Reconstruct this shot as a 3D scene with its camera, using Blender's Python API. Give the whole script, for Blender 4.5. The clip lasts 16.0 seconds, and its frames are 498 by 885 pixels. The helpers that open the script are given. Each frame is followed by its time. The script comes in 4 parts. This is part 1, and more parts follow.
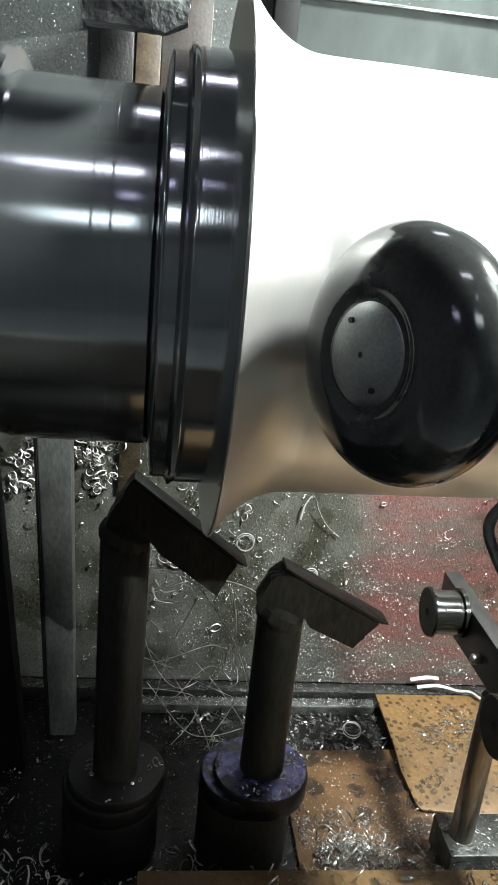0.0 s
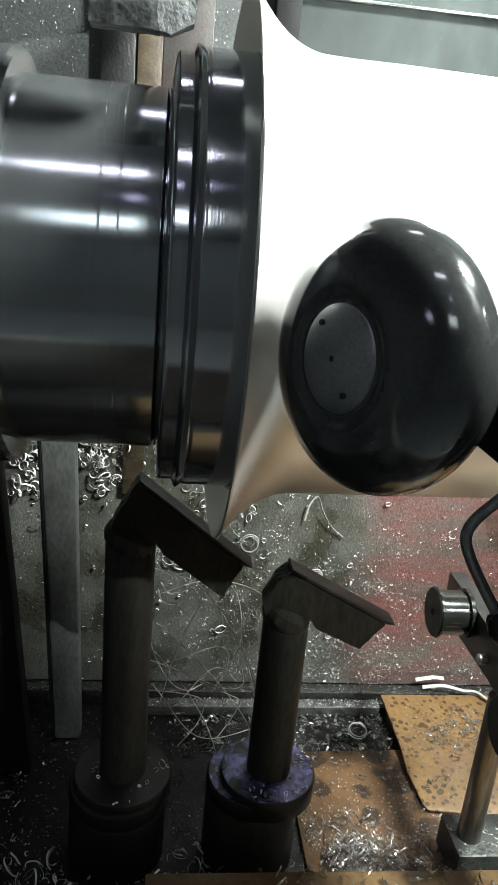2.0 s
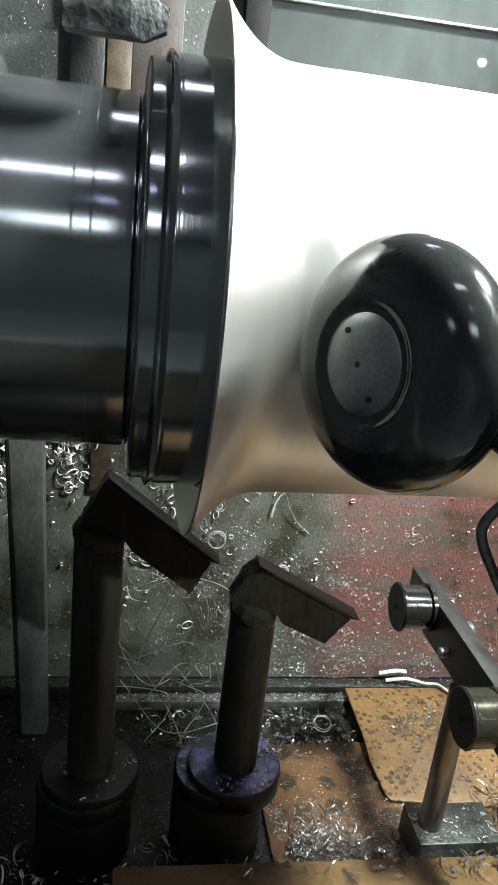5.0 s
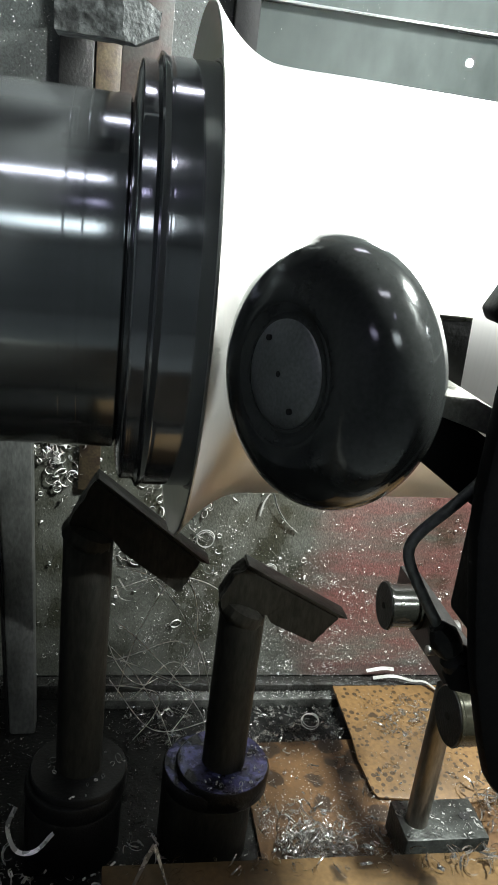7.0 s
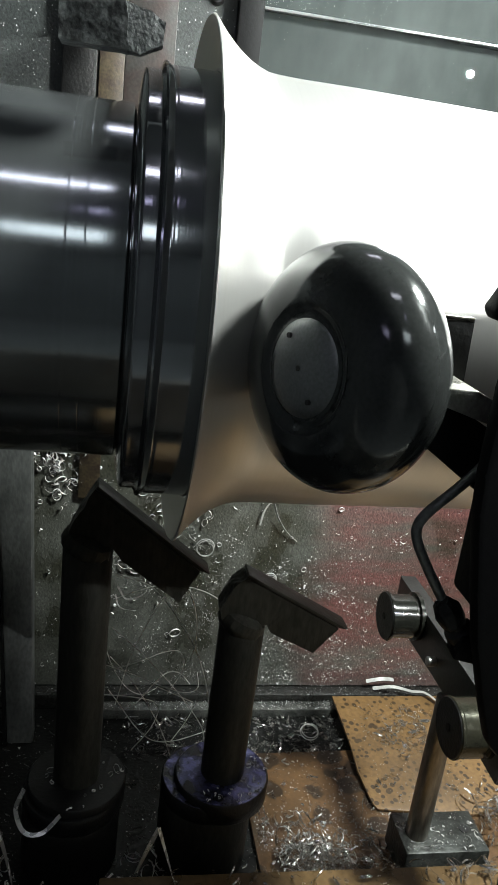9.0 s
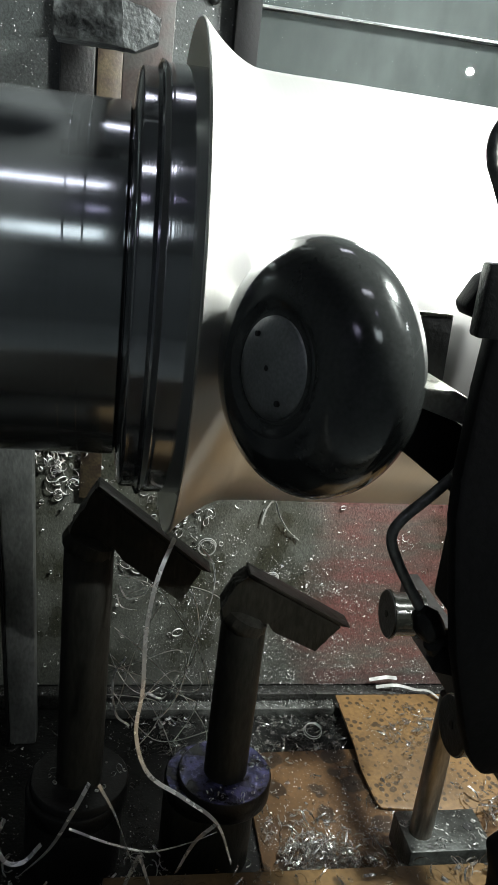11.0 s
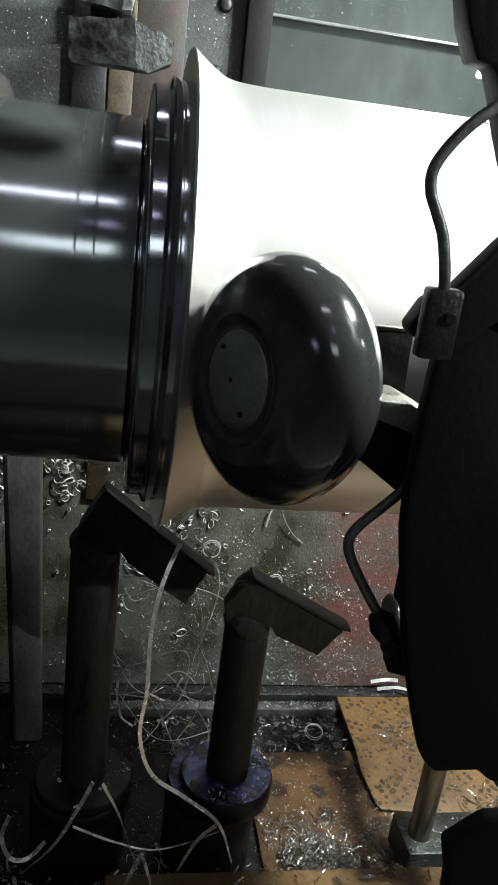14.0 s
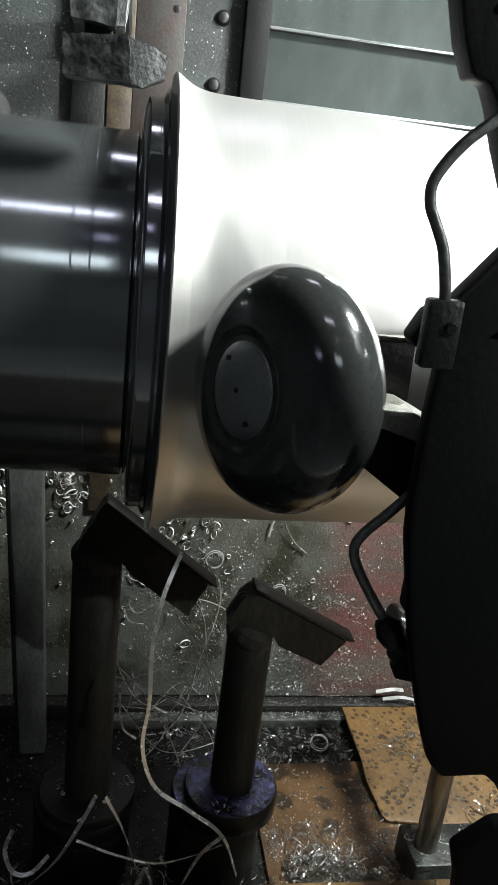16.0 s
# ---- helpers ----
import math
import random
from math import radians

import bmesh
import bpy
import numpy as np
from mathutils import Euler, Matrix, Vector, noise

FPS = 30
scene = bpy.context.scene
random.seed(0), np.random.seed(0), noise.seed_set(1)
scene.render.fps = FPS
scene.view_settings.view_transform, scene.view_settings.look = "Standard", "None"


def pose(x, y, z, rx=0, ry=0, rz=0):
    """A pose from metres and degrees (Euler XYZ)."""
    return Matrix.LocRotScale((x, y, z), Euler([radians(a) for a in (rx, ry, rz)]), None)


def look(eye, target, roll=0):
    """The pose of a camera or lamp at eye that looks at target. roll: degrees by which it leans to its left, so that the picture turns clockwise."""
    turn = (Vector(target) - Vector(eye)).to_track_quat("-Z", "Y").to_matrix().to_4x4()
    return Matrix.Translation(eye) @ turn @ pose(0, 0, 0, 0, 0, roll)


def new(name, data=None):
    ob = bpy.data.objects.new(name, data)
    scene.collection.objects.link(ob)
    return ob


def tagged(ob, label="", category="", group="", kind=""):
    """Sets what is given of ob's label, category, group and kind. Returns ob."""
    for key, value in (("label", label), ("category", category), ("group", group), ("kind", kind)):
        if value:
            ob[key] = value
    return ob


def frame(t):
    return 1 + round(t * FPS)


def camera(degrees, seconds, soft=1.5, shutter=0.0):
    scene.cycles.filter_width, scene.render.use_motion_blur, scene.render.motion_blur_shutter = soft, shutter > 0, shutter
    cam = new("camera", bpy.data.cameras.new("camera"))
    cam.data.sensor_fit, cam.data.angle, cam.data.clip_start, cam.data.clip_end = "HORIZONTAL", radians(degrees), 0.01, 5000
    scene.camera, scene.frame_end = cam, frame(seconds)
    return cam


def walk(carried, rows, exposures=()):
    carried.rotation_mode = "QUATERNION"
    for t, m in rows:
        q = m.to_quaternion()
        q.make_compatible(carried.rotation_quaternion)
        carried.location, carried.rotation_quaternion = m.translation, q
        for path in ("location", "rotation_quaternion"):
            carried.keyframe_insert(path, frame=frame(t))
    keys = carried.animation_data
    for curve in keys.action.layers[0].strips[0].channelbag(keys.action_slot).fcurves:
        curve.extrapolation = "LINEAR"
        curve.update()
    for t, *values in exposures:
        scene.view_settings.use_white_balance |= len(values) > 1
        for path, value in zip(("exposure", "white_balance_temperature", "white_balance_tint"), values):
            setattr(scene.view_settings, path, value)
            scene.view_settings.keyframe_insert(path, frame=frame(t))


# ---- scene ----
cam = camera(36.0, 16.0)
PATH = [
    (0, (0.012, -0.016, 0.743), (0.256, 1.863, 0.1), 5.7),
    (0.5, (0.015, -0.016, 0.741), (0.256, 1.863, 0.097), 5.6),
    (1, (0.011, -0.013, 0.744), (0.256, 1.865, 0.099), 5.5),
    (1.5, (0.006, -0.01, 0.744), (0.251, 1.868, 0.101), 5.4),
    (2, (0.007, -0.014, 0.743), (0.251, 1.865, 0.101), 5.3),
    (2.5, (0.004, -0.017, 0.742), (0.246, 1.861, 0.1), 5.3),
    (3, (0.003, -0.021, 0.742), (0.246, 1.857, 0.099), 5.3),
    (3.5, (0.006, -0.022, 0.743), (0.265, 1.854, 0.099), 5.3),
    (4, (0.008, -0.021, 0.744), (0.285, 1.851, 0.097), 5.3),
    (4.5, (0.011, -0.022, 0.747), (0.32, 1.845, 0.1), 5.6),
    (5, (0.003, -0.022, 0.749), (0.336, 1.841, 0.104), 6.4),
    (7.5, (0.0, -0.025, 0.754), (0.368, 1.83, 0.105), 6.8),
    (8, (0.008, -0.029, 0.755), (0.377, 1.827, 0.107), 6.9),
    (8.5, (0.007, -0.028, 0.754), (0.384, 1.827, 0.107), 7.1),
    (9, (-0.001, -0.021, 0.753), (0.366, 1.842, 0.124), 7.1),
    (11.5, (0.004, -0.021, 0.751), (0.364, 1.843, 0.122), 6.6),
    (12, (0.007, -0.022, 0.754), (0.37, 1.841, 0.12), 6.8),
    (12.5, (0.007, -0.023, 0.754), (0.375, 1.838, 0.121), 6.7),
    (13, (0.007, -0.024, 0.755), (0.376, 1.837, 0.122), 6.6),
    (13.5, (0.004, -0.024, 0.756), (0.375, 1.836, 0.121), 6.8),
    (14, (-0.001, -0.027, 0.764), (0.346, 1.836, 0.124), 7.2),
    (14.5, (0.01, -0.037, 0.77), (0.362, 1.833, 0.152), 7.1),
    (15, (0.012, -0.036, 0.771), (0.371, 1.835, 0.162), 6.5),
    (15.5, (0.004, -0.028, 0.766), (0.354, 1.843, 0.151), 6.3),
    (16, (0.004, -0.027, 0.766), (0.335, 1.846, 0.146), 6.5),
]
EXPOSURES = [(0, 1.1), (1, 1.0), (1.5, 0.95), (2.2, 1.15), (3, 1.5), (3.5, 1.5), (4, 1.4), (5, 0.98), (7.5, 0.78), (9, 0.37), (11.5, 0.45), (12.5, 0.3), (13.5, 0.28), (14, 0.27), (14.5, -0.06), (15, -0.16), (15.5, -0.1), (16, 0.25)]
walk(cam, [(t, look(eye, target, roll)) for t, eye, target, roll in PATH], EXPOSURES)

AXIS_Y, AXIS_Z = 0.55, 0.674      # spindle axis, parallel to x

# ---- light ----
world = bpy.data.worlds.new("workshop_air")
world.use_nodes = True
scene.world = world
world.node_tree.nodes["Background"].inputs[0].default_value = (0.55, 0.62, 0.65, 1)
world.node_tree.nodes["Background"].inputs[1].default_value = 0.015


def area_lamp(name, eye, target, sx, sy, watts, colour):
    data = bpy.data.lights.new(name, "AREA")
    data.shape, data.size, data.size_y = "RECTANGLE", sx, sy
    data.energy, data.color = watts, colour
    ob = new(name, data)
    ob.matrix_world = look(eye, target)
    return ob


LAMPS = [
    ("machine_lamp", (0.70, 0.390, 1.44), (0.24, 0.72, 0.30), 0.18, 0.14, 32, (0.94, 1.0, 0.965)),
    ("work_lamp", (0.88, -0.14, 1.10), (0.22, 0.72, 0.90), 0.016, 0.016, 2.8, (0.96, 1.0, 0.98)),
]
lamps = [area_lamp(*row) for row in LAMPS]
lamps[1].data.shape = "DISK"
lamps[1].data.spread = math.radians(66)     # deep reflector

# ---- materials ----


def material(name, colour, rough=0.5, metal=0.0, vary=0.25, scale=30.0, bump=0.1, fine=300.0, second=None, spots=0.5,
             stretch=(1, 1, 1), coat=0.0, rough_vary=0.15):
    """Two scales of noise in colour, gloss and relief; second: the colour of stains."""
    m = bpy.data.materials.new(name)
    m.use_nodes = True
    nt = m.node_tree
    n, ln = nt.nodes, nt.links
    b = n["Principled BSDF"]
    tc, mp = n.new("ShaderNodeTexCoord"), n.new("ShaderNodeMapping")
    mp.inputs["Scale"].default_value = stretch
    ln.new(tc.outputs["Object"], mp.inputs[0])
    big, small = n.new("ShaderNodeTexNoise"), n.new("ShaderNodeTexNoise")
    for tex, s in ((big, scale), (small, fine)):
        tex.inputs["Scale"].default_value = s
        tex.inputs["Detail"].default_value = 5
        ln.new(mp.outputs[0], tex.inputs["Vector"])
    ramp = n.new("ShaderNodeValToRGB")
    other = second or tuple(c * (1 - vary) for c in colour)
    ramp.color_ramp.elements[0].color = (*other, 1)
    ramp.color_ramp.elements[1].color = (*colour, 1)
    ramp.color_ramp.elements[0].position = max(0.0, spots - 0.15)
    ramp.color_ramp.elements[1].position = min(1.0, spots + 0.12)
    ln.new(big.outputs["Fac"], ramp.inputs[0])
    mix = n.new("ShaderNodeMix")
    mix.data_type, mix.blend_type = "RGBA", "MULTIPLY"
    mix.inputs["Factor"].default_value = 1.0
    fade = n.new("ShaderNodeMapRange")
    fade.inputs["From Min"].default_value, fade.inputs["From Max"].default_value = 0.3, 0.7
    fade.inputs["To Min"].default_value, fade.inputs["To Max"].default_value = 1 - vary, 1 + vary * 0.5
    ln.new(small.outputs["Fac"], fade.inputs["Value"])
    ln.new(ramp.outputs[0], mix.inputs["A"])
    ln.new(fade.outputs[0], mix.inputs["B"])
    ln.new(mix.outputs["Result"], b.inputs["Base Color"])
    gloss = n.new("ShaderNodeMapRange")
    gloss.inputs["To Min"].default_value = max(0.02, rough - rough_vary)
    gloss.inputs["To Max"].default_value = min(1.0, rough + rough_vary)
    ln.new(big.outputs["Fac"], gloss.inputs["Value"])
    ln.new(gloss.outputs[0], b.inputs["Roughness"])
    b.inputs["Metallic"].default_value = metal
    b.inputs["Coat Weight"].default_value = coat
    b.inputs["Coat Roughness"].default_value = 0.12
    if bump:
        bp = n.new("ShaderNodeBump")
        bp.inputs["Strength"].default_value = bump
        bp.inputs["Distance"].default_value = 0.002
        ln.new(small.outputs["Fac"], bp.inputs["Height"])
        ln.new(bp.outputs[0], b.inputs["Normal"])
    return m


M_MANDREL = material("dark_polished_steel", (0.29, 0.312, 0.318), 0.14, 0.86, 0.05, 14, 0.015, 260, stretch=(3, 0.02, 0.02), rough_vary=0.03)
M_COLLAR = material("oiled_tool_steel", (0.33, 0.345, 0.36), 0.11, 0.90, 0.05, 20, 0.02, 260, stretch=(3, 0.02, 0.02), rough_vary=0.05)
M_SHEET = material("spun_aluminium", (0.84, 0.83, 0.80), 0.36, 0.86, 0.02, 12, 0.008, 200, stretch=(3, 0.02, 0.02), rough_vary=0.05)
M_ROLLER = material("hardened_black_steel", (0.064, 0.069, 0.067), 0.12, 0.50, 0.2, 20, 0.02, 400, rough_vary=0.04, coat=0.4)
M_CAP = material("dull_steel_cap", (0.26, 0.275, 0.275), 0.38, 0.55, 0.2, 40, 0.05, 600)
M_HOLE = material("hole_dirt", (0.01, 0.01, 0.01), 0.8, 0, 0.1, 40, 0.0)
M_BLACK = material("black_oiled_steel", (0.005, 0.005, 0.0054), 0.6, 0.0, 0.4, 25, 0.15, 300)
M_BLACK.node_tree.nodes["Principled BSDF"].inputs["Specular IOR Level"].default_value = 0.22
M_POST = material("burnt_steel", (0.027, 0.0262, 0.021), 0.46, 0.1, 0.45, 22, 0.25, 240, second=(0.015, 0.015, 0.0125), stretch=(1, 1, 0.3))
M_POST.node_tree.nodes["Principled BSDF"].inputs["Specular IOR Level"].default_value = 0.25
M_ROD = material("bright_steel_bar", (0.34, 0.32, 0.29), 0.33, 0.9, 0.3, 25, 0.15, 300, second=(0.2, 0.18, 0.15), stretch=(1, 1, 0.2))
M_BLUE = material("blue_marked_steel", (0.10, 0.10, 0.27), 0.25, 0.4, 0.4, 55, 0.6, 350, second=(0.016, 0.016, 0.022), spots=0.57)
M_DARKRING = material("oily_cast_iron", (0.010, 0.010, 0.010), 0.42, 0.2, 0.4, 50, 0.3, 300)
M_BAR = material("grey_steel_bar", (0.16, 0.166, 0.16), 0.42, 0.4, 0.3, 18, 0.2, 250, second=(0.075, 0.079, 0.075), stretch=(1, 1, 0.5))
M_TRAY = material("oily_tray_steel", (0.010, 0.0105, 0.0095), 0.42, 0.2, 0.5, 16, 0.5, 220, second=(0.006, 0.006, 0.006))
M_WALL = material("grey_enamelled_sheet", (0.046, 0.052, 0.050), 0.45, 0.0, 0.45, 12, 0.28, 420, second=(0.026, 0.030, 0.028), coat=0.3)
M_BRACKET = material("chipped_grey_casting", (0.12, 0.131, 0.128), 0.5, 0.1, 0.5, 110, 0.28, 320, second=(0.022, 0.024, 0.023), spots=0.57)
M_STRIP = material("rusty_brown_strip", (0.066, 0.050, 0.028), 0.5, 0.1, 0.5, 60, 0.15, 300, second=(0.035, 0.024, 0.017))
M_RAIL = material("bright_aluminium_edge", (0.75, 0.77, 0.76), 0.3, 1.0, 0.12, 20, 0.03, 120, stretch=(0.15, 1, 1))
# mottled lighter and darker tones paint in the room's uneven reflections
M_GUARD = material("reflection_mottled_guard", (0.056, 0.064, 0.062), 0.02, 0.0, 0.2, 5, 0.0, 30, second=(0.030, 0.035, 0.034), rough_vary=0.01, stretch=(1, 1, 0.5))
guard_bsdf = M_GUARD.node_tree.nodes["Principled BSDF"]
M_GUARD.node_tree.links.remove(guard_bsdf.inputs["Roughness"].links[0])
guard_bsdf.inputs["Roughness"].default_value = 0.0
M_TRAY.node_tree.nodes["Principled BSDF"].inputs["Specular IOR Level"].default_value = 0.25
M_CURL = material("dull_white_chip", (0.80, 0.79, 0.77), 0.40, 0.25, 0.1, 60, 0.05, 400)
M_DULLCHIP = material("dull_grey_chip", (0.50, 0.50, 0.48), 0.40, 0.3, 0.2, 60, 0.05, 400)
M_CHIP = material("aluminium_swarf", (0.82, 0.81, 0.79), 0.24, 0.95, 0.12, 60, 0.05, 400)
M_FLAKE = material("bright_fine_flakes", (0.85, 0.84, 0.82), 0.25, 0.5, 0.1, 90, 0.0, 400)
M_WIRE = material("thin_swarf_thread", (0.62, 0.61, 0.58), 0.4, 0.6, 0.12, 60, 0.0, 400)
M_HOSE = material("dull_steel_pipe", (0.20, 0.21, 0.20), 0.36, 0.5, 0.35, 60, 0.3, 320)
M_DULL = material("blackened_fitting", (0.022, 0.023, 0.022), 0.4, 0.4, 0.35, 60, 0.3, 320)
M_TOOL = material("ground_tool_steel", (0.17, 0.168, 0.135), 0.24, 0.8, 0.3, 50, 0.06, 300, second=(0.12, 0.12, 0.10))
M_ROOM = material("workshop_plaster", (0.30, 0.325, 0.325), 0.9, 0, 0.2, 2, 0.2, 60)
M_PANEL = material("unseen_panel_grey", (0.26, 0.265, 0.25), 0.5, 0, 0.3, 6, 0.2, 120, second=(0.18, 0.175, 0.155))
M_BOLT = material("zinc_bolt", (0.5, 0.5, 0.48), 0.35, 0.9, 0.2, 80, 0.1, 300)


def plate_material():
    """Grey-green paint with a worn red area, oily and scratched."""
    m = material("worn_red_and_grey_paint", (0.122, 0.127, 0.113), 0.3, 0.0, 0.5, 14, 0.42, 380, second=(0.038, 0.039, 0.028), coat=0.6,
                 stretch=(1, 1, 0.75))
    nt = m.node_tree
    n, ln = nt.nodes, nt.links
    mix = next(k for k in n if k.type == "MIX")
    tc = next(k for k in n if k.type == "TEX_COORD")
    sep, noise_t, wear = n.new("ShaderNodeSeparateXYZ"), n.new("ShaderNodeTexNoise"), n.new("ShaderNodeTexNoise")
    ln.new(tc.outputs["Object"], sep.inputs[0])
    mp = n.new("ShaderNodeMapping")
    mp.inputs["Scale"].default_value = (0.30, 1, 1.15)
    ln.new(tc.outputs["Object"], mp.inputs[0])
    for tex, s in ((noise_t, 16), (wear, 40)):
        tex.inputs["Scale"].default_value, tex.inputs["Detail"].default_value = s, 6
        ln.new(mp.outputs[0], tex.inputs["Vector"])
    add = n.new("ShaderNodeMath")
    add.operation = "MULTIPLY_ADD"
    ln.new(noise_t.outputs["Fac"], add.inputs[0])
    add.inputs[1].default_value = 0.22
    ln.new(sep.outputs["X"], add.inputs[2])
    step = n.new("ShaderNodeMapRange")
    step.inputs["From Min"].default_value, step.inputs["From Max"].default_value = 0.40, 0.475
    ln.new(add.outputs[0], step.inputs["Value"])
    worn = n.new("ShaderNodeMapRange")
    worn.inputs["From Min"].default_value, worn.inputs["From Max"].default_value = 0.24, 0.66
    ln.new(wear.outputs["Fac"], worn.inputs["Value"])
    both = n.new("ShaderNodeMath")
    both.operation = "MULTIPLY"
    ln.new(step.outputs[0], both.inputs[0])
    ln.new(worn.outputs[0], both.inputs[1])
    red = n.new("ShaderNodeMix")
    red.data_type = "RGBA"
    red.inputs["B"].default_value = (0.175, 0.078, 0.072, 1)
    ln.new(both.outputs[0], red.inputs["Factor"])
    ramp = next(k for k in n if k.type == "VALTORGB")
    ln.new(ramp.outputs[0], red.inputs["A"])
    ln.new(red.outputs["Result"], mix.inputs["A"])
    return m


def board_material(name, colour, spot_scale, spot_size):
    """Brown board with dark round oil spots; its broad dark patches also paint in shade."""
    m = material(name, colour, 0.5, 0.0, 0.25, 7, 0.15, 180, second=tuple(c * 0.42 for c in colour), spots=0.46)
    nt = m.node_tree
    n, ln = nt.nodes, nt.links
    mix = next(k for k in n if k.type == "MIX")
    ramp = next(k for k in n if k.type == "VALTORGB")
    tc = next(k for k in n if k.type == "TEX_COORD")
    vor = n.new("ShaderNodeTexVoronoi")
    vor.inputs["Scale"].default_value = spot_scale
    warp = n.new("ShaderNodeTexNoise")
    warp.inputs["Scale"].default_value = 35
    ln.new(tc.outputs["Object"], warp.inputs["Vector"])
    sub = n.new("ShaderNodeMath")
    sub.operation = "MULTIPLY_ADD"
    ln.new(tc.outputs["Object"], vor.inputs["Vector"])
    ln.new(warp.outputs["Fac"], sub.inputs[0])
    sub.inputs[1].default_value = -0.55
    ln.new(vor.outputs["Distance"], sub.inputs[2])
    mr = n.new("ShaderNodeMapRange")
    mr.inputs["From Min"].default_value, mr.inputs["From Max"].default_value = spot_size, spot_size + 0.06
    ln.new(sub.outputs[0], mr.inputs["Value"])
    dark = n.new("ShaderNodeMix")
    dark.data_type = "RGBA"
    dark.inputs["A"].default_value = (*(c * 0.24 for c in colour), 1)
    ln.new(mr.outputs[0], dark.inputs["Factor"])
    ln.new(ramp.outputs[0], dark.inputs["B"])
    ln.new(dark.outputs["Result"], mix.inputs["A"])
    return m


M_PLATE = plate_material()
M_BOARD = board_material("oil_spotted_hardboard", (0.195, 0.110, 0.039), 105, 0.03)
# oil-soaked tone, darkened further to paint in shade
M_BOARD2 = board_material("oil_soaked_hardboard", (0.118, 0.062, 0.024), 22, 0.06)
M_PLANK = board_material("stained_plank", (0.185, 0.112, 0.045), 14, -0.16)

# ---- mesh helpers ----


def finish(name, bm, mat, smooth=True, angle=35):
    me = bpy.data.meshes.new(name)
    bmesh.ops.recalc_face_normals(bm, faces=bm.faces)
    if smooth:
        for f in bm.faces:
            f.smooth = True
        for e in bm.edges:
            if len(e.link_faces) == 2 and e.calc_face_angle(0) > radians(angle):
                e.smooth = False
    bm.to_mesh(me)
    bm.free()
    me.materials.append(mat)
    return me


def part(name, bm, mat, parent=None, label="", smooth=True, m=None):
    ob = new(name, finish(name, bm, mat, smooth))
    if parent:
        ob.parent = parent
    if m is not None:
        ob.matrix_basis = m
    return tagged(ob, label)


def thing(name, label, category, m=None, group="", kind=""):
    ob = new(name)
    ob.empty_display_size = 0.02
    if m is not None:
        ob.matrix_basis = m
    return tagged(ob, label, category, group, kind)


def box(lo, hi, bevel=0.0, bm=None, m=None, seg=2):
    bm = bm or bmesh.new()
    size = [b - a for a, b in zip(lo, hi)]
    mid = [(a + b) / 2 for a, b in zip(lo, hi)]
    got = bmesh.ops.create_cube(bm, size=1.0, matrix=Matrix.Translation(mid) @ Matrix.Diagonal((*size, 1)))
    if bevel:
        edges = list({e for v in got["verts"] for e in v.link_edges})
        bmesh.ops.bevel(bm, geom=edges, offset=bevel, segments=seg, affect="EDGES", profile=0.5)
    if m is not None:
        bmesh.ops.transform(bm, matrix=m, verts=bm.verts)
    return bm


def revolve(profile, steps=96, bm=None, m=None):
    """Turns (r, z) pairs round z; r = 0 closes an end."""
    bm = bm or bmesh.new()
    rings = []
    for r, z in profile:
        if r < 1e-6:
            rings.append([bm.verts.new((0, 0, z))])
        else:
            rings.append([bm.verts.new((r * math.cos(2 * math.pi * k / steps), r * math.sin(2 * math.pi * k / steps), z)) for k in range(steps)])
    for a, b in zip(rings, rings[1:]):
        for k in range(steps):
            j = (k + 1) % steps
            quad = [a[k % len(a)], a[j % len(a)], b[j % len(b)], b[k % len(b)]]
            quad = [v for i, v in enumerate(quad) if v not in quad[:i]]
            if len(quad) > 2:
                bm.faces.new(quad)
    if m is not None:
        bmesh.ops.transform(bm, matrix=m, verts=bm.verts)
    return bm


def prism(outline, lo, hi, axis="y", bevel=0.0, m=None):
    """A flat outline of (a, b) pairs, pushed along an axis from lo to hi."""
    bm = bmesh.new()
    put = {"y": lambda a, b, d: (a, d, b), "x": lambda a, b, d: (d, a, b), "z": lambda a, b, d: (a, b, d)}[axis]
    one = [bm.verts.new(put(a, b, lo)) for a, b in outline]
    two = [bm.verts.new(put(a, b, hi)) for a, b in outline]
    bm.faces.new(one)
    bm.faces.new(two)
    for k in range(len(one)):
        j = (k + 1) % len(one)
        bm.faces.new((one[k], one[j], two[j], two[k]))
    if bevel:
        bmesh.ops.recalc_face_normals(bm, faces=bm.faces)
        bmesh.ops.bevel(bm, geom=list(bm.edges), offset=bevel, segments=2, affect="EDGES", profile=0.5)
    if m is not None:
        bmesh.ops.transform(bm, matrix=m, verts=bm.verts)
    return bm


def smooth_path(points, steps=8):
    """A Catmull-Rom line through the points."""
    p = [Vector(q) for q in points]
    p = [p[0] * 2 - p[1], *p, p[-1] * 2 - p[-2]]
    out = []
    for a, b, c, d in zip(p, p[1:], p[2:], p[3:]):
        for k in range(steps):
            t = k / steps
            out.append(0.5 * (2 * b + (c - a) * t + (2 * a - 5 * b + 4 * c - d) * t * t + (3 * b - a - 3 * c + d) * t ** 3))
    return out + [p[-2]]


